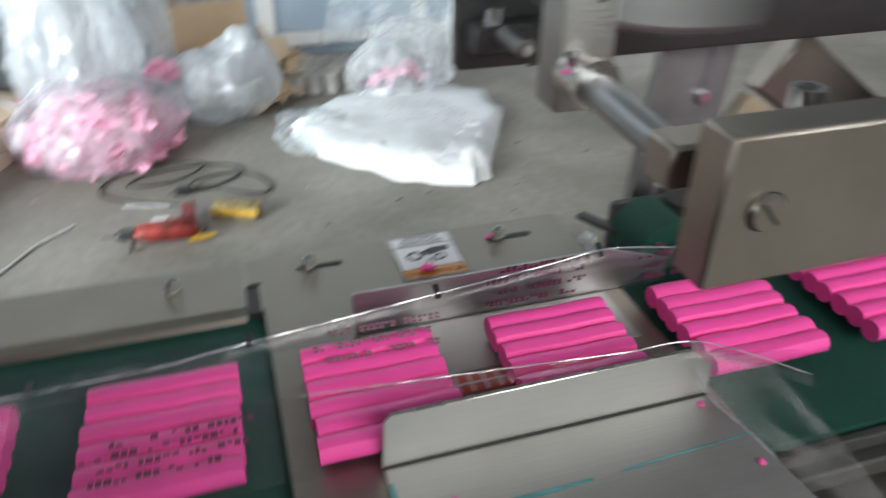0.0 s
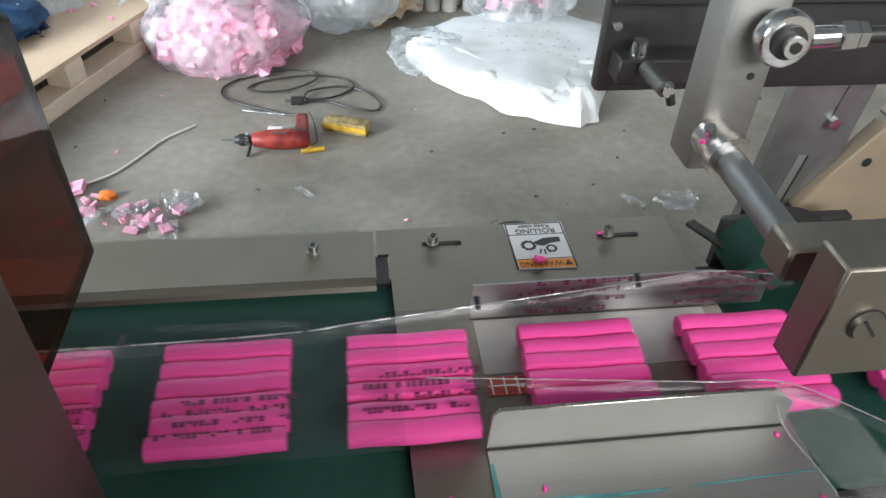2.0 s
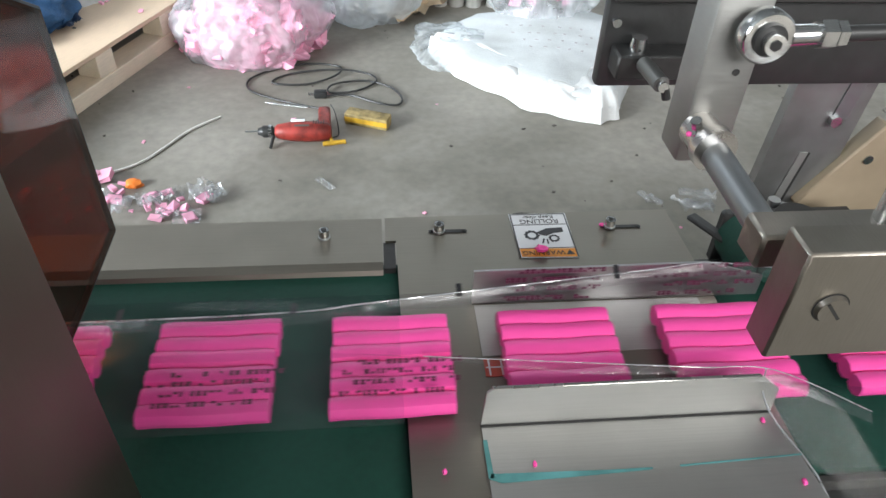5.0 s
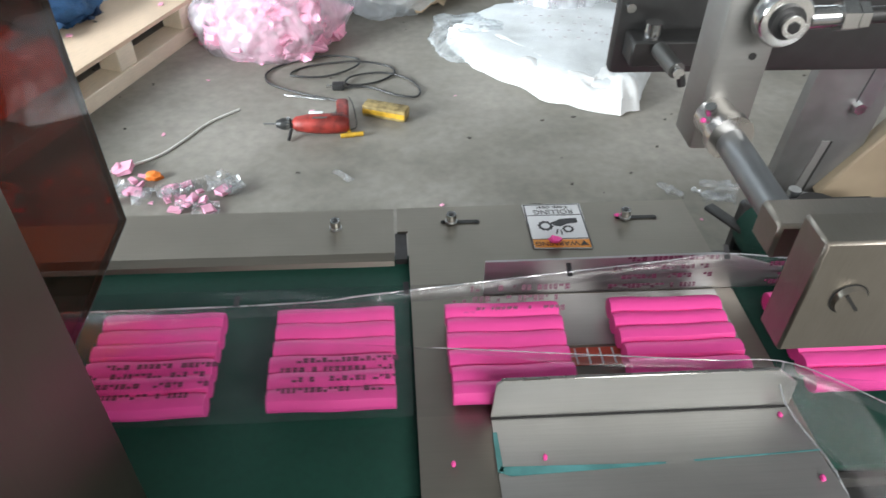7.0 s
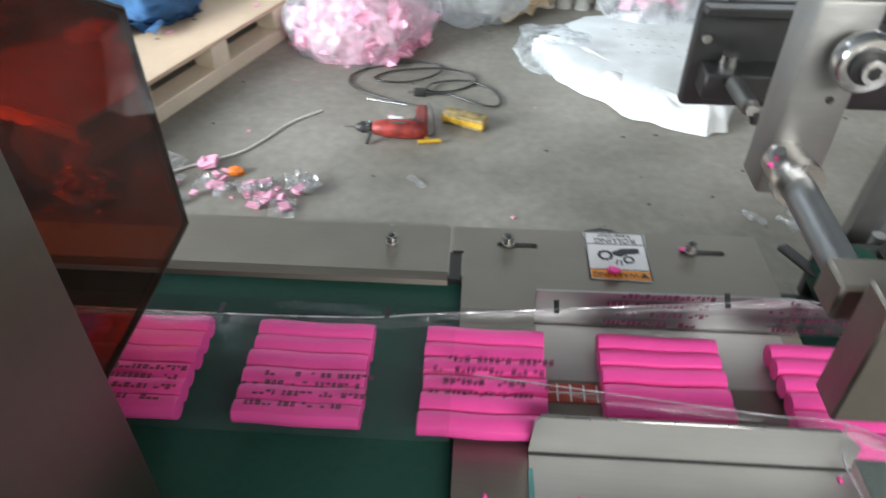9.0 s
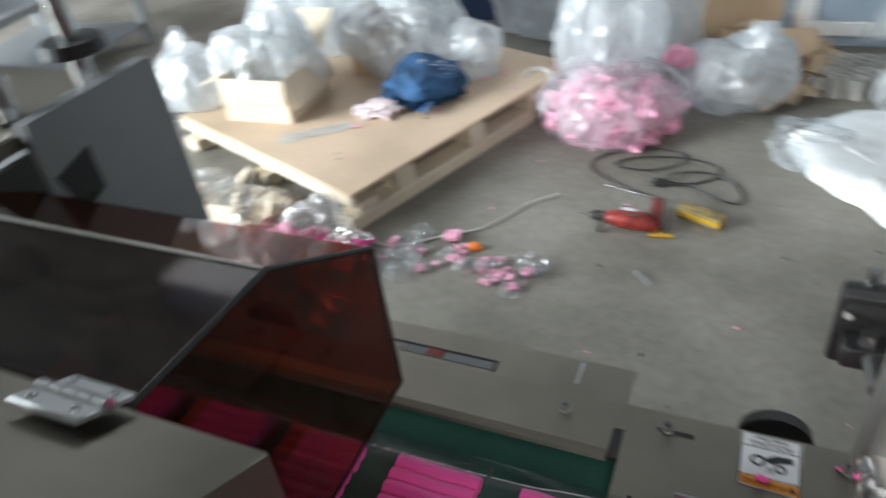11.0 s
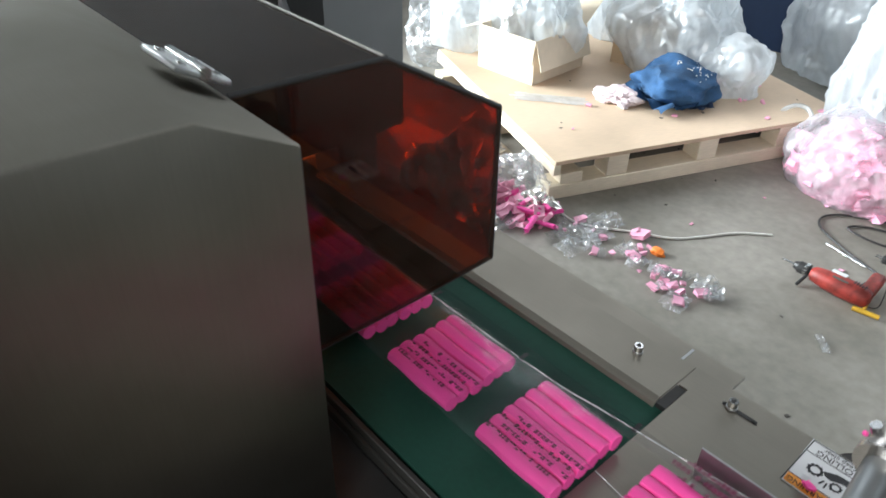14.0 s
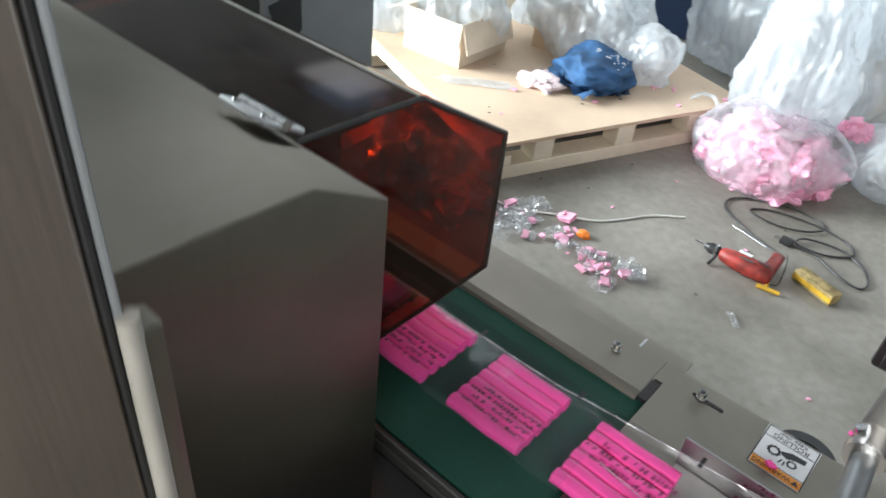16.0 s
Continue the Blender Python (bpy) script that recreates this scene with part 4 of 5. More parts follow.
    part("pulley", bm_tube(tube((0.226, -0.100, 0.806), (0.226, -0.050, 0.806), 0.03, None, 28), (0.226, -0.108, 0.806), (0.226, -0.042, 0.806), 0.010), BELT, t, "green covered pulley")
    part("side_bracket", box((0.20, -0.050, 0.77), (0.33, -0.036, 0.83), 0.003), IRON, t)
    part("pillar", box((0.40, 0.00, 0.0), (0.48, 0.06, 0.66), 0.004), GREYPAINT, t)
    part("stand_post", box((0.50, -0.09, 0.76), (0.56, -0.05, 1.25), 0.004), IRON, t)
    return t


def push_rod():
    """Rod end and rod on the lever's pin; it swings once for each pack."""
    t = thing("push_rod", "zinc-plated rod end and threaded push rod", "push rod", pose(0.086, -0.202, 1.076))
    ring = B()
    for k in range(28):
        a, b = 2 * math.pi * k / 28, 2 * math.pi * (k + 1) / 28
        for (r0, y0), (r1, y1) in (((0.0095, -0.0062), (0.0140, -0.0062)), ((0.0140, -0.0062), (0.0152, -0.0045)), ((0.0152, -0.0045), (0.0150, 0.004)), ((0.0150, 0.004), (0.0095, 0.005))):
            ring.faces.new([ring.verts.new(p) for p in ((r0 * math.cos(a), y0, r0 * math.sin(a)), (r1 * math.cos(a), y1, r1 * math.sin(a)),
                                                        (r1 * math.cos(b), y1, r1 * math.sin(b)), (r0 * math.cos(b), y0, r0 * math.sin(b)))])
    bmesh.ops.remove_doubles(ring, verts=ring.verts, dist=1e-5)
    e = part("rod_eye", ring, CHROME, t, "polished spherical rod eye")
    part("pin_head", tube((0, 0.006, 0), (0, -0.014, 0), 0.0064, 0.006, 20), CHROME, e)
    part("pin_socket", tube((0, -0.0138, 0), (0, -0.0146, 0), 0.0034, None, 6), BLACK, e)
    part("bearing_race", tube((0, 0.004, 0), (0, -0.0085, 0), 0.0092, None, 22), IRON, e)
    part("shank", tube((0.0135, -0.001, 0), (0.030, -0.001, 0.0008), 0.0062, 0.0058, 16), CHROME, t)
    part("lock_nut", tube((0.030, -0.001, 0.0008), (0.0385, -0.001, 0.0010), 0.0084, None, 6), CHROME, t)
    part("end_nut", tube((0.0395, -0.001, 0.001), (0.045, -0.001, 0.0012), 0.0076, None, 6), CHROME, t)
    part("rod", tube((0.045, -0.001, 0.0012), (0.40, -0.001, 0.012), 0.0045, None, 14), IRON, t)
    return t


def cutter_arm():
    """The arm that flicks past once for each pack."""
    t = thing("cutter_arm", "bright aluminium cutter arm swinging above the channel", "cutter arm", pose(0.20, -0.12, 1.30))
    part("arm", box((-0.025, -0.012, -0.26), (0.035, 0.012, 0.04), 0.004), ALU, t, "bright aluminium arm")
    part("pad", box((-0.035, -0.016, -0.295), (0.045, 0.016, -0.261), 0.006), ALU, t, "grey metal pad at the arm's end")
    part("hub", tube((0, -0.03, 0), (0, 0.03, 0), 0.03, None, 20), IRON, t)
    return t


wrapping_table()
belts()
safety_tunnel()
side_cabinet()
control_cabinet()
jaw_housing()
drive_head()
ROD = push_rod()
ARM = cutter_arm()
PACKS = clay_packs()
MARKS = film_marks()
PRINTS = film_prints()
film_web()


# ---- things on the floor ----
def pallet():
    m = Matrix.Translation((-1.288, 1.215, 0)) @ Matrix.Rotation(radians(69), 4, "Z")
    t = thing("pallet", "pale pine pallet with a plywood deck on the concrete", "pallet", m)
    L, W = 1.33, 1.20
    part("deck_board", box((0, 0, 0.139), (L, W, 0.155), 0.002), PLY, t, "dusty plywood deck")
    part("edge_board", box((-0.004, 0, 0.098), (0.024, W, 0.1385), 0.002), PINE, t)
    part("edge_board", box((L - 0.024, 0, 0.098), (L + 0.004, W, 0.1385), 0.002), PINE, t)
    for y in (0.0, W / 2 - 0.05, W - 0.10):
        part("bottom_board", box((-0.015, y, 0), (L + 0.01, y + 0.10, 0.056), 0.003), PINE, t)
        for x in (0.03, 0.22, 0.62, 1.00, L - 0.11):
            part("block", box((x, y + 0.004, 0.0565), (x + 0.09, y + 0.094, 0.1385 if 0.05 < x < L - 0.12 else 0.0975), 0.003), PINE, t)
    tagged(part("nail_heads", bm_scraps(B(), lambda r: (r.uniform(0.05, L - 0.05), r.uniform(0.03, W - 0.03), 0.1555), 16, 0.010, 8, 0.15, squash=0.1), GRIT, t), kind="stuff")
    return m


PALLET = pallet()
ZP = 0.155


def carton(name, label, m, sx, sy, sz, flaps, mat=CARD):
    t = thing(name, label, "carton", m)
    w = 0.005
    part("bottom", box((w, w, 0), (sx - w, sy - w, w)), mat, t)
    part("side", box((0, 0, 0), (sx, w, sz), 0.001), mat, t)
    part("side", box((0, sy - w, 0), (sx, sy, sz), 0.001), mat, t)
    part("side", box((0, w, 0), (w, sy - w, sz), 0.001), mat, t)
    part("side", box((sx - w, w, 0), (sx, sy - w, sz), 0.001), mat, t)
    for edge, ang, depth in flaps:
        a = radians(ang)
        if edge in ("y0", "y1"):
            y, s = (0.0025, -1) if edge == "y0" else (sy - 0.0025, 1)
            f = Matrix.Translation((0, y, sz + 0.001)) @ Matrix.Rotation(s * -a, 4, "X")
            part("flap", box((0.004, 0 if s > 0 else -depth, -0.0018), (sx - 0.004, depth if s > 0 else 0, 0.0018), 0, f), mat, t)
        else:
            x, s = (0.0025, -1) if edge == "x0" else (sx - 0.0025, 1)
            f = Matrix.Translation((x, 0, sz + 0.001)) @ Matrix.Rotation(s * a, 4, "Y")
            part("flap", box((0 if s > 0 else -depth, 0.004, -0.0018), (depth if s > 0 else 0, sy - 0.004, 0.0018), 0, f), mat, t)
    return t


def bag(name, label, centre, size, seed, mat=BAG, rough=0.25, fold=1.7, lean=(0, 0), level=6):
    if level < 6 or size[0] < 0.2:
        return solid(name, bm_plastic(B(), centre, size, seed, min(level, 5), rough, fold, lean), mat, label, "plastic bag")
    t = thing(name, label, "plastic bag")
    part("bag_body", bm_plastic(B(), centre, size, seed, level, rough, fold, lean), mat, t)
    top = (centre[0] + 0.25 * size[0], centre[1] + 0.1 * size[1], centre[2] + 0.75 * size[2])
    part("bag_neck", bm_plastic(B(), top, (size[0] * 0.5, size[1] * 0.45, size[2] * 0.75), seed + 100, 5, rough * 1.3, 2.4, (0.25, 0.1)), mat, t, "gathered open neck of the bag")
    return t


def heap(centre, size, seed):
    def spot(r):
        while True:
            q = Vector((r.uniform(-1, 1), r.uniform(-1, 1), r.uniform(0, 1)))
            if q.length < 1:
                return (centre[0] + q.x * size[0], centre[1] + q.y * size[1], centre[2] + 0.01 + q.z * size[2])
    return spot


carton("open_carton", "open brown cardboard box full of clear plastic", Matrix.Translation((-2.135, 1.645, ZP)) @ Matrix.Rotation(radians(3), 4, "Z"), 0.32, 0.36, 0.19,
       (("x1", 72, 0.13), ("y0", 84, 0.10), ("x0", 20, 0.12), ("y1", -40, 0.20)), CARDPALE)
bag("plastic_bag", "crumpled clear plastic bag in an open carton", (-2.02, 1.86, ZP + 0.07), (0.21, 0.17, 0.20), 3, BAG, 0.28)
carton("small_carton", "small worn cardboard box on the pallet", Matrix.Translation((-1.79, 2.17, ZP)) @ Matrix.Rotation(radians(12), 4, "Z"), 0.22, 0.22, 0.20, (("y1", -70, 0.1),), CARD)
bag("plastic_bag", "heap of crumpled clear plastic bags on the pallet", (-1.60, 2.385, ZP), (0.26, 0.24, 0.26), 8, BAG, 0.24)
bag("plastic_bag", "heap of crumpled clear plastic bags on the pallet", (-1.93, 2.585, ZP), (0.33, 0.26, 0.34), 11, BAG, 0.24)
bag("plastic_bag", "clear plastic bag beside blue cloth on the pallet", (-1.275, 2.30, ZP), (0.16, 0.15, 0.14), 14, BAG, 0.25)
def blue_cloth():
    t = thing("blue_cloth", "crumpled dark blue cloth lying on the pallet", "cloth")
    fold = bm_crumple(B(), (-1.365, 2.06, ZP), (0.160, 0.175, 0.095), 6, 5, 0.26, 1.5, True, (0, 0), 0.22)
    rng = random.Random(15)
    dots = dropped(fold, [(-1.315 + rng.uniform(-0.06, 0.07), 2.09 + rng.uniform(-0.06, 0.08), rng.uniform(0, 3)) for k in range(46)], 0.007, 0.006)
    part("fold", fold, DENIM, t, "rounded fold of blue cloth")
    tagged(part("dots", dots, WHITE, t, "white dotted print"), kind="stuff")
    part("hem", bm_sheet(B(), (-1.39, 1.945, ZP), 0.20, 0.32, 74, 7, 0.026, 26, 0.0, 3.6), DENIM, t, "rumpled hem of blue cloth")
    part("lining", bm_sheet(B(), (-1.295, 2.04, ZP), 0.13, 0.22, 60, 9, 0.022, 18, 0.0, 6.0), NAVY, t, "dark lining of the cloth")


blue_cloth()
bag("foil_wrap", "small crumpled pinkish film wrap on the pallet", (-1.485, 1.815, ZP), (0.078, 0.05, 0.030), 21, PALEWRAP, 0.6, 2.4, level=5)
solid("film_strip", bm_sheet(B(), (-1.67, 1.61, ZP + 0.001), 0.30, 0.075, 38, 4, 0.004), BAG, "pale strip of film on the pallet", "film scrap")
solid("pink_crumbs", bm_scraps(B(), lambda r: tuple(PALLET @ Vector((r.uniform(0.05, 1.25), r.uniform(0.03, 0.5), 0.159))), 14, 0.022, 31, 0.3, squash=0.3), PALEPINK,
      "small pink crumbs on the plywood", "crumbs", False, kind="stuff")
bag("white_sack", "white plastic sack on the pallet corner", (-2.40, 1.79, ZP), (0.15, 0.13, 0.16), 17, BAG, 0.22)
solid("yellow_scrap", bm_crumple(B(), (-2.29, 1.86, ZP), (0.035, 0.03, 0.085), 12, 4, 0.4, 3.0), YELLOW, "crumpled yellow plastic scrap on the pallet", "scrap")
bag("grey_film_bag", "crumpled grey film bag beside the pallet", (-2.62, 1.86, 0.0), (0.20, 0.16, 0.22), 18, SCRAPFILM, 0.35)


def pink_sack():
    t = thing("pink_scrap_bag", "clear plastic bag full of pale pink clay scraps", "plastic bag")
    rng, spot, lumps = random.Random(41), heap((-0.59, 2.19, 0), (0.26, 0.24, 0.24), 1), B()
    for k in range(230):
        x, y, z = spot(rng)
        r = rng.uniform(0.022, 0.050)
        bm_crumple(lumps, (x, y, max(0.001, z - r)), (r * rng.uniform(0.8, 1.5), r * rng.uniform(0.7, 1.2), r * 0.9), k + 0.5, 2, 0.7, 1.6, True, (rng.uniform(-0.6, 0.6), rng.uniform(-0.6, 0.6)))
    bm_scraps(lumps, heap((-0.59, 2.19, 0), (0.25, 0.23, 0.23), 1), 50, 0.06, 41, 0.5)
    tagged(part("scrap_filling", lumps, PALEPINK, t, "pale pink clay scraps"), kind="stuff")
    part("bag_skin", bm_plastic(B(), (-0.595, 2.20, 0.0), (0.292, 0.268, 0.19), 24, 6, 0.14, 2.0), THINBAG, t)
    part("bag_neck", bm_plastic(B(), (-0.63, 2.34, 0.16), (0.22, 0.20, 0.36), 25, 6, 0.26, 1.8, (-0.1, 0.35)), BAG, t, "gathered empty upper part of the bag")
    loop = []
    for k in range(13):
        a = 2 * math.pi * k / 12
        loop.append((-0.935 + 0.065 * math.cos(a), 2.26 + 0.05 * math.sin(a), 0.135 + 0.05 * math.sin(a)))
    part("handle", bm_path(B(), loop, 0.009, 6), THINBAG, t, "torn handle loop")


pink_sack()
bag("clear_bag", "full clear plastic bag lying on the floor", (-0.15, 2.50, 0), (0.215, 0.20, 0.18), 33, BAG, 0.22)
solid("pink_lumps", bm_scraps(B(), heap((-0.36, 2.46, 0.17), (0.06, 0.06, 0.05), 1), 24, 0.05, 43, 0.5), PALEPINK, "pink clay lumps in a clear bag", "clay lumps", False, kind="stuff")


def white_sack():
    t = thing("woven_sack", "large white woven sack lined with clear film on the floor", "sack")
    bm = B()
    n = 40
    rim = [(0.10, 2.06), (0.16, 1.94), (0.27, 1.80), (0.45, 1.67), (0.62, 1.565), (0.70, 1.585), (0.745, 1.66), (0.83, 1.84), (0.93, 2.05), (0.95, 2.28), (0.80, 2.42), (0.52, 2.44), (0.28, 2.36), (0.14, 2.22)]
    cx, cy = 0.55, 2.03
    def ring(s, z, wob, seed, lift=0.25):
        out = []
        for k in range(n):
            u = k / n * len(rim)
            i, f = int(u), u - int(u)
            f = f * f * (3 - 2 * f)
            x = rim[i][0] * (1 - f) + rim[(i + 1) % len(rim)][0] * f
            y = rim[i][1] * (1 - f) + rim[(i + 1) % len(rim)][1] * f
            d = noise.noise(Vector((k * 0.55, seed, 0)))
            out.append(bm.verts.new((cx + (x - cx) * s * (1 + wob * d), cy + (y - cy) * s * (1 + wob * d), max(0.001, z * (1 + lift * noise.noise(Vector((k * 0.4, seed + 9, 0))))))))
        return out
    rings = [ring(1.0, 0.001, 0.0, 0), ring(1.02, 0.022, 0.05, 1), ring(0.99, 0.052, 0.06, 2), ring(0.92, 0.070, 0.05, 3), ring(0.80, 0.078, 0.03, 4, 0.1), ring(0.64, 0.082, 0.02, 5, 0.05), ring(0.40, 0.085, 0.0, 6, 0.02), ring(0.15, 0.087, 0.0, 7, 0.0)]
    for a, b in zip(rings, rings[1:]):
        for k in range(n):
            bm.faces.new((a[k], a[(k + 1) % n], b[(k + 1) % n], b[k]))
    bm.faces.new(rings[-1])
    bm.faces.new(rings[0][::-1])
    bmesh.ops.subdivide_edges(bm, edges=[e for e in bm.edges if e.calc_length() > 0.02], cuts=1, use_grid_fill=True)
    for v in bm.verts:
        if v.co.z > 0.01:
            v.co.z += 0.004 * noise.noise(v.co * 16) + 0.016 * noise.noise(v.co * 5)
    rng = random.Random(12)
    ink = dropped(bm, [(0.46 + 0.05 * (k % 7) - 0.02 * (k // 7) + rng.uniform(0, 0.02), 1.98 + 0.07 * (k // 7) - 0.01 * (k % 7), -0.25) for k in range(28)], 0.014, 0.009)
    part("sack", bm, WOVEN, t, "thin pale woven sack lying flat")
    # bright hem folded over along the front, wide at its ends and pinched between
    outer = [(0.085, 2.11), (0.135, 1.985), (0.21, 1.86), (0.32, 1.735), (0.44, 1.62), (0.55, 1.56), (0.64, 1.53), (0.715, 1.575), (0.745, 1.69), (0.79, 1.83)]
    inner = [(0.12, 2.125), (0.24, 2.085), (0.33, 1.965), (0.42, 1.855), (0.50, 1.73), (0.565, 1.665), (0.615, 1.735), (0.655, 1.80), (0.71, 1.87), (0.77, 1.90)]
    hem, rows, m = B(), [], 8
    for k in range(len(outer) * 5 - 4):
        i, f = divmod(k / 5, 1)
        i = int(i)
        nx = min(i + 1, len(outer) - 1)
        a = Vector(outer[i]).lerp(Vector(outer[nx]), f)
        b = Vector(inner[i]).lerp(Vector(inner[nx]), f)
        row = []
        for q in range(m + 1):
            u = q / m
            p = a.lerp(b, u)
            z = 0.004 + 0.066 * math.sin(math.pi * (0.5 * u + 0.5 * u ** 0.5)) ** 0.6 + (0.078 * u if u > 0.5 else 0.0) * (1 - math.sin(math.pi * u))
            z += 0.040 * noise.noise(Vector((p.x * 8, p.y * 8, 3))) * math.sin(math.pi * u) + 0.022 * abs(noise.noise(Vector((p.x * 24, p.y * 24, 7)))) * math.sin(math.pi * u)
            p = p + (b - a).normalized() * 0.030 * noise.noise(Vector((k * 0.30, q * 0.15, 5)))
            row.append(hem.verts.new((p.x, p.y, max(0.002, z))))
        rows.append(row)
    for a, b in zip(rows, rows[1:]):
        for q in range(m):
            hem.faces.new((a[q], a[q + 1], b[q + 1], b[q]))
    part("hem", hem, WHITECLOTH, t, "bright white folded hem of the sack")
    part("film_liner", bm_plastic(B(), (0.60, 2.40, 0.03), (0.21, 0.15, 0.20), 52, 6, 0.22, 1.6), THINBAG, t, "clear film liner standing up")
    part("film_lip", bm_plastic(B(), (0.22, 2.13, 0.0), (0.19, 0.20, 0.055), 54, 6, 0.22, 1.6), THINBAG, t, "clear film spilling over the sack's edge")
    part("pink_content", bm_scraps(B(), heap((0.62, 2.40, 0.10), (0.16, 0.06, 0.07), 1), 14, 0.045, 44, 0.5), PALEPINK, t, "pale pink scraps inside", False)
    tagged(part("faint_print", ink, FADEDINK, t, "faint grey print bars on the sack"), kind="stuff")


white_sack()


def drill():
    """Red corded drill lying on its side, chuck to the west."""
    m = Matrix.Translation((-0.505, 1.468, 0.034)) @ Matrix.Rotation(radians(-1), 4, "Z")
    t = thing("drill", "red corded electric drill lying on the concrete", "drill", m)
    part("bit", tube((-0.040, 0, 0), (0.0, 0, 0), 0.0028, 0.0035, 10), CHROME, t)
    c = part("chuck", bm_tube(bm_tube(tube((0, 0, 0), (0.016, 0, 0), 0.011, 0.017, 20), (0.016, 0, 0), (0.046, 0, 0), 0.0195), (0.046, 0, 0), (0.056, 0, 0), 0.014), IRON, t, "steel drill chuck")
    for k in range(14):
        a = 2 * math.pi * k / 14
        part("chuck_tooth", box((0.034, 0.0185 * math.cos(a) - 0.002, 0.0185 * math.sin(a) - 0.002), (0.044, 0.0185 * math.cos(a) + 0.002, 0.0185 * math.sin(a) + 0.002)), CHROME, c)
    body = B()
    prof = ((0.054, 0.016), (0.062, 0.024), (0.085, 0.028), (0.105, 0.032), (0.150, 0.034), (0.195, 0.033), (0.222, 0.029), (0.232, 0.020))
    rings = [[body.verts.new((x, r * math.cos(a), r * 0.95 * math.sin(a))) for a in (2 * math.pi * k / 20 for k in range(20))] for x, r in prof]
    for a, b in zip(rings, rings[1:]):
        for k in range(20):
            body.faces.new((a[k], a[(k + 1) % 20], b[(k + 1) % 20], b[k]))
    body.faces.new(rings[0][::-1])
    body.faces.new(rings[-1])
    part("motor_housing", body, DRILLRED, t, "scuffed red motor housing")
    part("grip", box((0.192, 0.015, -0.020), (0.232, 0.135, 0.020), 0.011, Matrix.Translation((0.21, 0, 0)) @ Matrix.Rotation(radians(4), 4, "Z") @ Matrix.Translation((-0.21, 0, 0)), 3), DRILLRED, t, "red pistol grip")
    part("trigger", box((0.184, 0.045, -0.008), (0.194, 0.075, 0.008), 0.003), BLACK, t)
    part("name_plate", box((0.105, 0.004, 0.0322), (0.150, 0.020, 0.0345), 0.001), LABEL, t, "pale blank name plate")
    part("dark_wear", box((0.118, -0.020, 0.0292), (0.165, -0.010, 0.0318), 0.001), GRIT, t)
    for k in range(5):
        part("vent", box((0.176 + 0.008 * k, -0.006, 0.0312), (0.179 + 0.008 * k, 0.012, 0.0335)), BLACK, t)
    part("chuck_lever", tube((0.05, -0.02, -0.005), (0.042, -0.055, -0.028), 0.005, None, 10), IRON, t)
    key = thing("chuck_key", "yellow tee-handled chuck key on the floor", "chuck key")
    part("tee_bar", tube((-0.300, 1.425, 0.011), (-0.228, 1.438, 0.011), 0.0075, None, 12), YELLOW, key, "yellow tee bar")
    part("shank", tube((-0.270, 1.431, 0.011), (-0.278, 1.468, 0.014), 0.006, None, 10), YELLOW, key)
    part("tether", bm_path(B(), [(-0.272, 1.46, 0.012), (-0.252, 1.50, 0.004), (-0.262, 1.55, 0.05), (-0.278, 1.60, 0.055)], 0.0018, 6), CORD, key)
    w = thing("wooden_block", "worn yellow-edged wooden block on the floor", "block", Matrix.Translation((-0.155, 1.565, 0)) @ Matrix.Rotation(radians(-21), 4, "Z"))
    part("block_body", box((-0.075, -0.026, 0), (0.075, 0.026, 0.040), 0.004, None, 2), DIRTYYELLOW, w)
    part("yellow_edge", box((-0.074, -0.0285, 0.012), (0.076, -0.0262, 0.030), 0.001), YELLOW, w, "bright yellow painted edge")
    cord = thing("power_cord", "black coiled power cord on the concrete", "power cord")
    z = 0.006
    part("cord", bm_path(B(), [(-0.285, 1.605, 0.03), (-0.31, 1.65, 0.012), (-0.45, 1.72, z), (-0.57, 1.80, z), (-0.585, 1.89, z), (-0.50, 1.97, z), (-0.38, 2.015, z), (-0.26, 1.985, z), (-0.275, 1.90, 0.012),
                               (-0.38, 1.845, z), (-0.50, 1.86, z), (-0.44, 1.93, z), (-0.27, 1.95, 0.013), (-0.15, 1.925, z), (-0.125, 1.86, z), (-0.20, 1.79, z), (-0.29, 1.77, 0.012), (-0.28, 1.83, 0.012),
                               (-0.17, 1.87, z), (-0.075, 1.82, z), (-0.035, 1.74, z), (-0.05, 1.685, z), (-0.12, 1.70, z), (-0.22, 1.76, z), (-0.31, 1.755, z)], 0.0038, 8), CORD, cord)
    part("plug", box((-0.345, 1.742, 0.0), (-0.30, 1.775, 0.024), 0.006, None, 2), BLACK, cord)
    for dy in (0.0, 0.012):
        part("plug_pin", tube((-0.345, 1.752 + dy, 0.012), (-0.365, 1.752 + dy, 0.012), 0.0022, None, 8), CHROME, cord)
    part("steel_sleeve", tube((-0.505, 1.705, 0.008), (-0.36, 1.665, 0.010), 0.0035, None, 8), CHROME, cord)


drill()


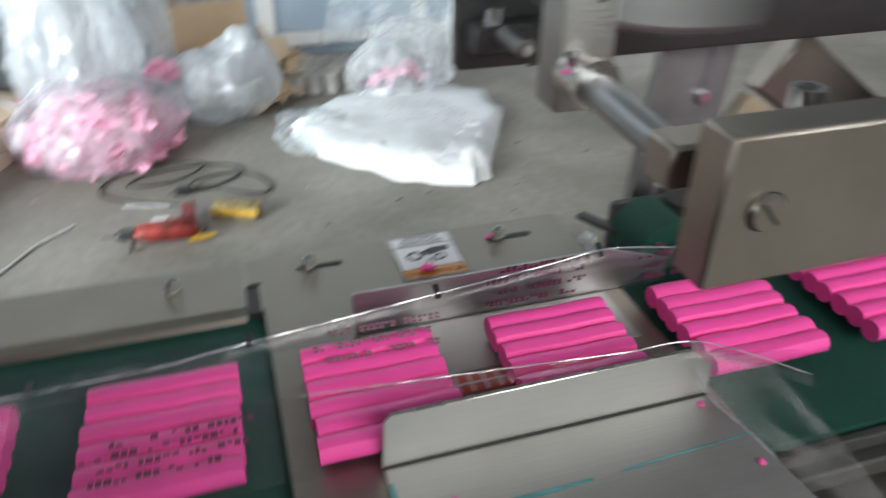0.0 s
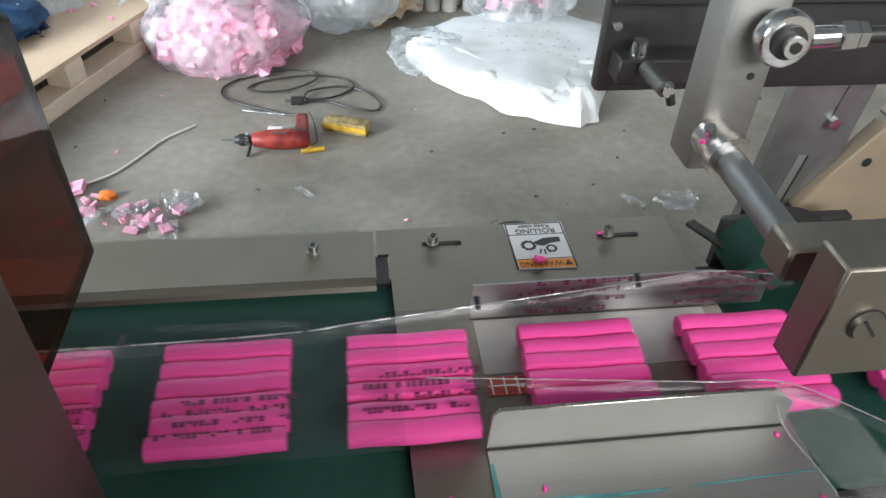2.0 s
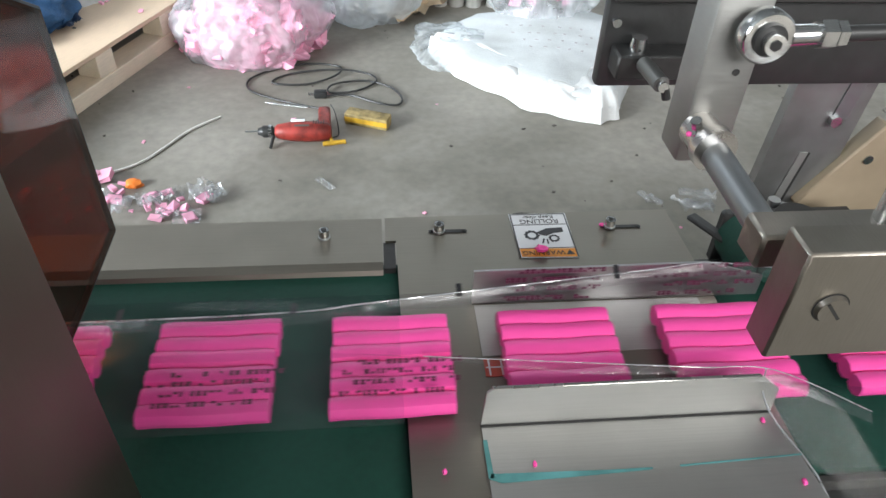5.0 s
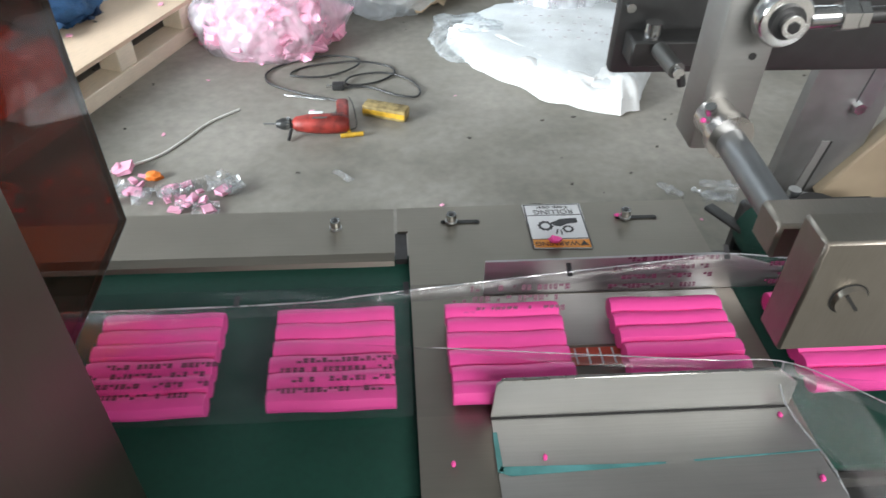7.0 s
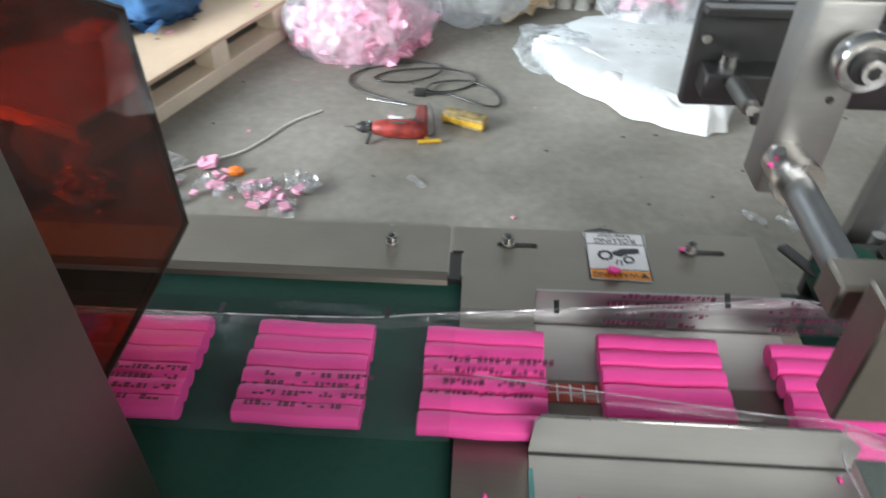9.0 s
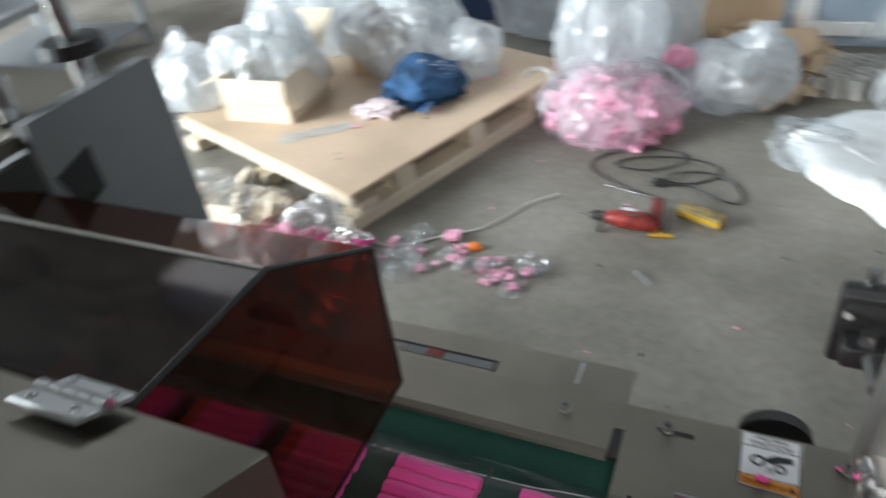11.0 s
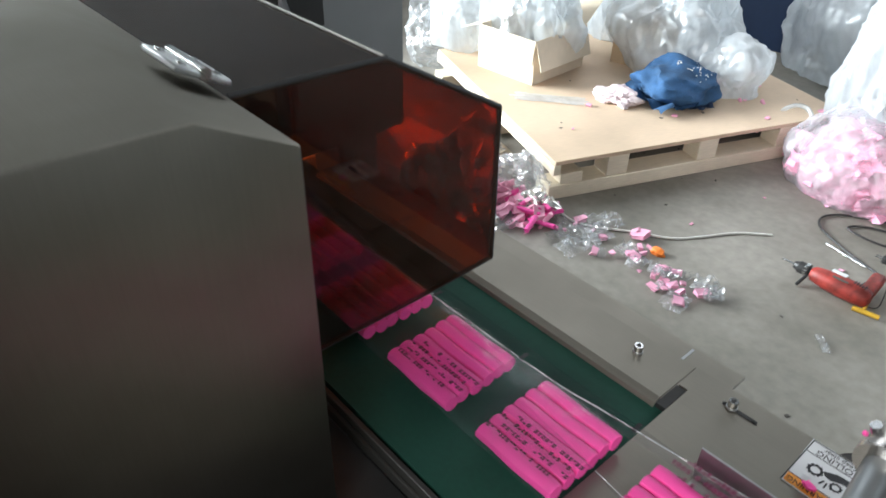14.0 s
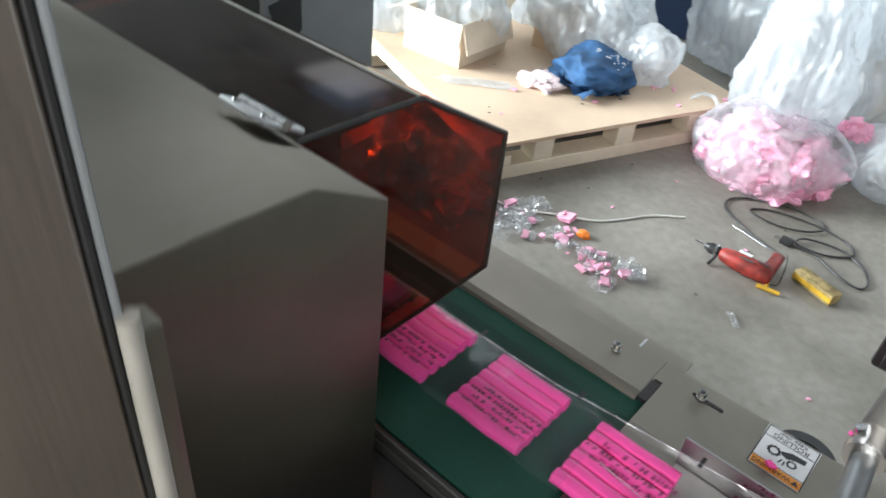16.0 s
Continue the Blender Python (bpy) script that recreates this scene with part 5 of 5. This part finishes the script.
def scraps():
    s = thing("string", "pale plastic string trailing over the concrete", "string")
    part("strand", bm_path(B(), [(-1.36, 1.26, 0.02), (-1.20, 1.17, 0.006), (-1.10, 1.175, 0.005), (-0.97, 1.262, 0.005), (-0.86, 1.335, 0.004), (-0.80, 1.42, 0.004), (-0.735, 1.535, 0.004), (-0.65, 1.62, 0.003)], 0.0042, 7), STRING, s)
    rng = random.Random(77)
    def film_bits(name, label, cx, cy, rx, ry, count, size, seed):
        for k in range(count):
            a, q = rng.uniform(0, 6.3), rng.random() ** 0.5
            x, y = cx + rx * q * math.cos(a), cy + ry * q * math.sin(a)
            w = size * rng.uniform(0.6, 1.5)
            solid(name, bm_sheet(B(), (x, y, 0.001), w, w * rng.uniform(0.3, 0.8), rng.uniform(0, 180), seed + k, 0.014 * rng.uniform(0.5, 1.6), 9), SCRAPFILM, label, "film scrap", group="film scraps on the floor")
    film_bits("film_scrap", "torn scrap of clear film on the concrete", -0.74, 1.13, 0.15, 0.10, 11, 0.075, 1)
    film_bits("film_scrap", "torn scrap of clear film on the concrete", -1.06, 1.13, 0.15, 0.11, 13, 0.085, 30)
    film_bits("film_scrap", "torn scrap of clear film on the concrete", 0.80, 1.08, 0.06, 0.04, 4, 0.085, 60)
    film_bits("film_scrap", "torn scrap of clear film on the concrete", 0.70, 1.10, 0.03, 0.03, 2, 0.06, 70)
    film_bits("film_scrap", "torn scrap of clear film on the concrete", -0.27, 1.20, 0.02, 0.02, 1, 0.06, 75)
    film_bits("film_scrap", "torn scrap of clear film beside the pallet", -1.45, 1.06, 0.22, 0.12, 18, 0.13, 80)
    film_bits("film_scrap", "torn scrap of clear film beside the pallet", -1.80, 1.20, 0.25, 0.15, 14, 0.16, 110)
    for cx, cy, rx, ry, count, size, seed in ((-0.72, 1.11, 0.13, 0.07, 11, 0.023, 50), (-0.71, 1.10, 0.09, 0.05, 6, 0.026, 51), (-1.00, 1.14, 0.14, 0.09, 12, 0.026, 52), (-0.95, 1.26, 0.03, 0.02, 3, 0.045, 53)):
        pile = B()
        bm_scraps(pile, lambda r: (cx + rx * r.uniform(-1, 1), cy + ry * r.uniform(-1, 1), 0.008 + 0.01 * r.random()), count, size, seed, 0.35, squash=0.35)
        solid("clay_scraps", pile, PALEPINK, "broken pink clay bits among the film scraps", "clay scraps", False, kind="stuff")
    solid("orange_scrap", bm_crumple(B(), (-0.838, 1.225, 0.001), (0.024, 0.017, 0.014), 2, 3, 0.3), ORANGEBIT, "orange plastic scrap on the floor", "scrap")
    solid("foil_scrap", bm_crumple(B(), (-1.27, 1.12, 0.001), (0.06, 0.05, 0.05), 5, 4, 0.6, 4), FOIL, "crumpled silver foil at the pallet corner", "foil")
    stick = bpy.data.meshes["clay_stick"]
    for k in range(26):
        x, y = rng.uniform(-1.60, -1.16), rng.uniform(0.98, 1.14)
        o = tagged(new("loose_clay_stick", stick), "loose pink clay stick on the scrap pile", "clay stick", "loose clay sticks")
        o.matrix_basis = pose(x, y, 0.004 + 0.035 * rng.random(), rng.uniform(-15, 15), rng.uniform(-14, 14), rng.uniform(0, 180))
    solid("scrap_heap", bm_scraps(B(), heap((-1.85, 1.18, 0), (0.30, 0.18, 0.04), 1), 54, 0.13, 61, 0.05), CARDPALE, "heap of torn card and film beside the pallet", "scrap heap", False, kind="stuff")
    solid("pink_heap", bm_scraps(B(), heap((-1.42, 1.05, 0), (0.26, 0.11, 0.05), 1), 110, 0.045, 62, 0.3), PALEPINK, "pile of broken pink packs beside the pallet", "scrap heap", False, kind="stuff")


scraps()

carton("floor_carton", "half-open cardboard box standing behind the machine", Matrix.Translation((-1.84, 0.63, 0)) @ Matrix.Rotation(radians(3), 4, "Z"), 0.31, 0.25, 0.20, (("x0", 60, 0.10), ("y1", -50, 0.06)), CARDPALE)


bag("film_bag", "crumpled clear film bag lying in the half-open carton", (-1.69, 0.77, 0.03), (0.11, 0.09, 0.12), 37, SCRAPFILM, 0.4)


solid("film_wad", bm_crumple(B(), (-0.70, 0.150, 0.6405), (0.075, 0.060, 0.075), 39, 4, 0.6, 3.0, True, (0, 0), 0.6), FOIL, "crumpled silvery film wad on the steel tray", "film wad", False)


bag("film_bag", "crumpled clear film bag beside the pallet", (-1.78, 1.20, 0.0), (0.18, 0.13, 0.06), 47, SCRAPFILM, 0.35, 3.0)
bag("film_bag", "crumpled clear film bag beside the pallet", (-1.40, 1.175, 0.0), (0.10, 0.055, 0.085), 49, SCRAPFILM, 0.5, 3.0, level=5)
bag("film_bag", "crumpled clear film bag beside the pallet", (-2.05, 1.28, 0.0), (0.16, 0.11, 0.06), 48, SCRAPFILM, 0.35, 2.4)


# ---- the back of the hall ----
def ring_stack():
    rng = random.Random(8)
    for k in range(16):
        x, y = 0.18 + 0.078 * (k % 4) + 0.035 * (k // 4 % 2) + rng.uniform(-0.01, 0.01), 2.62 + 0.076 * (k // 4) + rng.uniform(-0.01, 0.01)
        t = thing("card_core", "short grey cardboard core standing on the floor", "core", pose(x, y, 0), "cardboard cores")
        h, r, w = 0.085, 0.036, 0.009
        bm = B()
        prof = ((r, 0), (r, h), (r - w, h), (r - w, 0.002))
        rings = [[bm.verts.new((q * math.cos(a), q * math.sin(a), z)) for a in (2 * math.pi * j / 22 for j in range(22))] for q, z in prof]
        for a, b in zip(rings, rings[1:]):
            for j in range(22):
                bm.faces.new((a[j], a[(j + 1) % 22], b[(j + 1) % 22], b[j]))
        bm.faces.new(rings[0][::-1])
        part("core_wall", bm, CORE, t)


ring_stack()
for k, (x, y, rz, tilt) in enumerate(((-0.42, 3.10, 12, 0), (-0.05, 2.72, -25, 0), (0.02, 2.55, 40, 0))):
    if k == 0:
        carton("brown_carton", "crushed brown carton in a heap of packaging", Matrix.Translation((x, y, 0)) @ Matrix.Rotation(radians(rz), 4, "Z"), 0.44, 0.30, 0.30, (("y0", 120, 0.14), ("x0", 50, 0.12)), CARD)
    else:
        solid("card_sheet", bm_sheet(B(), (x, y, 0.004), 0.30, 0.22, rz, 90 + k, 0.03, 10), CARD, "torn brown card sheet on the floor", "card sheet")
solid("card_litter", bm_scraps(B(), heap((-0.02, 2.85, 0), (0.28, 0.30, 0.12), 1), 60, 0.16, 71, 0.05), CARD, "heap of torn brown card", "card litter", False, kind="stuff")


def leaning_window():
    t = thing("stored_window", "white framed blue-grey glass panel leaning at the back wrapped in film", "window panel", Matrix.Translation((0.06, 3.13, 0.03)) @ Matrix.Rotation(radians(2), 4, "Z") @ Matrix.Rotation(radians(-6), 4, "X"))
    W, H = 1.75, 1.5
    for name, lo, hi in (("frame_bottom", (0, 0, 0.03), (W, 0.05, 0.10)), ("frame_top", (0, 0, H - 0.1), (W, 0.05, H)), ("frame_side", (0, 0, 0.101), (0.09, 0.05, H - 0.101)), ("frame_side", (W - 0.09, 0, 0.101), (W, 0.05, H - 0.101)), ("mullion", (0.80, 0, 0.101), (0.88, 0.05, H - 0.101))):
        part(name, box(lo, hi, 0.006), WHITE, t, "white plastic frame")
    part("surround", box((-0.13, 0.052, -0.03), (W + 0.13, 0.075, H), 0.004), BLUEGREY, t, "blue-grey panel behind the frame")
    part("pane", box((0.091, 0.018, 0.102), (0.799, 0.03, H - 0.102)), BLUEGREY, t, "blue-grey pane")
    part("pane", box((0.881, 0.018, 0.102), (W - 0.091, 0.03, H - 0.102)), BLUEGREY, t, "blue-grey pane")
    d = solid("film_drape", bm_sheet(B(), (0, 0, 0), 0.8, 1.6, 0, 120, 0.05, 22, 0, 6.0), THINBAG, "clear plastic sheet draped over a stored panel", "plastic sheet")
    d.matrix_basis = Matrix.Translation((1.0, 3.00, 0.68)) @ Matrix.Rotation(radians(78), 4, "X") @ Matrix.Rotation(radians(-24), 4, "Z")


leaning_window()


def frame_stand():
    t = thing("metal_stand", "cream painted tubular metal stand on the floor", "stand")
    part("upright", box((-0.018, -0.018, 0), (0.018, 0.018, 1.4), 0.004, Matrix.Translation((0.885, 2.62, 0)) @ Matrix.Rotation(radians(5), 4, "Y")), WHITE, t)
    part("upright", box((-0.018, -0.018, 0), (0.018, 0.018, 1.4), 0.004, Matrix.Translation((1.75, 2.75, 0))), WHITE, t)
    part("rail", box((0.91, 2.60, 0.06), (1.75, 2.64, 0.10), 0.004), WHITE, t)
    part("rail", box((1.0, 2.60, 0.9), (1.75, 2.64, 0.94), 0.004), WHITE, t)


frame_stand()


def crates():
    def crate(x, y, rz, sx, sy, sz, mat, label):
        t = thing("plastic_crate", label, "crate", Matrix.Translation((x, y, 0)) @ Matrix.Rotation(radians(rz), 4, "Z"))
        w = 0.02
        for lo, hi in (((0, 0, 0), (sx, w, sz)), ((0, sy - w, 0), (sx, sy, sz)), ((0, w, 0), (w, sy - w, sz)), ((sx - w, w, 0), (sx, sy - w, sz))):
            part("side", box(lo, hi, 0.004), mat, t)
        part("bottom", box((w, w, 0), (sx - w, sy - w, w)), mat, t)
        part("rim", bm_box(box((-0.012, -0.012, sz - 0.03), (sx + 0.012, 0.0, sz), 0.004), (sx, 0, sz - 0.03), (sx + 0.012, sy, sz), 0.004), mat, t)
    crate(-2.05, 3.35, 4, 0.62, 0.5, 0.45, NAVY, "dark navy plastic crate at the back of the hall")
    crate(-2.9, 3.75, -6, 0.7, 0.5, 0.6, NAVY, "dark navy plastic crate at the back of the hall")
    crate(0.2, 4.3, 0, 2.6, 0.5, 0.7, GREYPAINT, "grey plastic bin at the back of the hall")


crates()
bag("plastic_bag", "large crumpled clear bag at the back of the hall", (-1.15, 3.35, 0), (0.38, 0.30, 0.36), 61, BAG, 0.22)
bag("plastic_bag", "large crumpled clear bag at the back of the hall", (-0.70, 3.05, 0), (0.32, 0.30, 0.42), 64, BAG, 0.22)
bag("plastic_bag", "large crumpled clear bag at the back of the hall", (-2.4, 2.85, 0), (0.40, 0.32, 0.36), 66, BAG, 0.22)
bag("plastic_bag", "large crumpled clear bag at the back of the hall", (-0.15, 3.7, 0), (0.40, 0.32, 0.6), 68, BAG, 0.22)


def drum():
    t = thing("steel_drum", "dark red painted steel drum", "drum", pose(-5.1, 5.2, 0))
    part("drum_wall", tube((0, 0, 0.02), (0, 0, 0.86), 0.28, None, 32), REDPAINT, t)
    for z in (0.02, 0.30, 0.58, 0.86):
        part("drum_hoop", tube((0, 0, z - 0.012), (0, 0, z + 0.012), 0.29, None, 32), REDPAINT, t)


drum()


def workbench():
    t = thing("workbench", "grey steel workbench with tools and film rolls", "workbench", Matrix.Translation((-3.9, 1.9, 0)) @ Matrix.Rotation(radians(8), 4, "Z"))
    part("bench_top", box((-0.5, -0.9, 0.48), (0.4, 0.9, 0.52), 0.004), GREYPAINT, t)
    for x in (-0.45, 0.35):
        for y in (-0.85, 0.85):
            part("leg", box((x - 0.025, y - 0.025, 0), (x + 0.025, y + 0.025, 0.48), 0.003), GREYPAINT, t)
    part("lower_shelf", box((-0.46, -0.86, 0.12), (0.36, 0.86, 0.14), 0.003), GREYPAINT, t)
    rng = random.Random(19)
    for k in range(9):
        y = -0.75 + 0.18 * k
        r = rng.uniform(0.05, 0.09)
        roll = solid("film_roll", bm_tube(tube((0, 0, 0), (0, 0, 0.22), r, None, 22), (0, 0, 0.0), (0, 0, 0.235), r * 0.4), (ALU, WHITE, GREYPAINT)[k % 3], "roll of packing film lying on the workbench", "film roll", group="film rolls")
        roll.matrix_basis = Matrix.Translation((-3.8 + rng.uniform(-0.15, 0.15), 1.9 + y, 0.521 + (0 if k % 2 else r))) @ (pose(0, 0, 0) if k % 2 else pose(0, 0, 0, 90, 0, rng.uniform(40, 90)))


workbench()


# ---- movement ----
def motions():
    times = (0, 3.5, 8, 12.5, 16)
    for t, x in PACKS:
        walk(t, [(s, pose(x - travel(s), -0.1995, 0.8028)) for s in times])
    for t, x in MARKS:
        walk(t, [(s / 2, mark_row(x - travel(s / 2))) for s in range(33)])
    for t, x in PRINTS:
        walk(t, [(s / 2, print_row(x - travel(s / 2))) for s in range(33)])
    strokes = [0.11 + 1.413 * k for k in range(12)]
    rest, rod_rest = pose(0.20, -0.12, 1.30, 0, -75, 0), pose(0.086, -0.202, 1.076)
    arm_rows, rod_rows = [(0, pose(0.20, -0.12, 1.30, 0, 10, 0))], [(0, pose(0.086, -0.202, 1.076, 0, 4, 0))]
    for s in strokes:
        if s + 0.16 > 16:
            break
        if s > 0.2:
            arm_rows += [(s - 0.13, rest)]
            rod_rows += [(s - 0.13, rod_rest)]
        arm_rows += [(s - 0.05, pose(0.20, -0.12, 1.30, 0, -20, 0)), (s, pose(0.20, -0.12, 1.30, 0, 12, 0)), (s + 0.05, pose(0.20, -0.12, 1.30, 0, -10, 0)), (s + 0.13, rest)]
        rod_rows += [(s, pose(0.086, -0.202, 1.076, 0, 7, 0)), (s + 0.13, rod_rest)]
    walk(ARM, arm_rows + [(16, rest)])
    walk(ROD, rod_rows + [(16, rod_rest)])


motions()
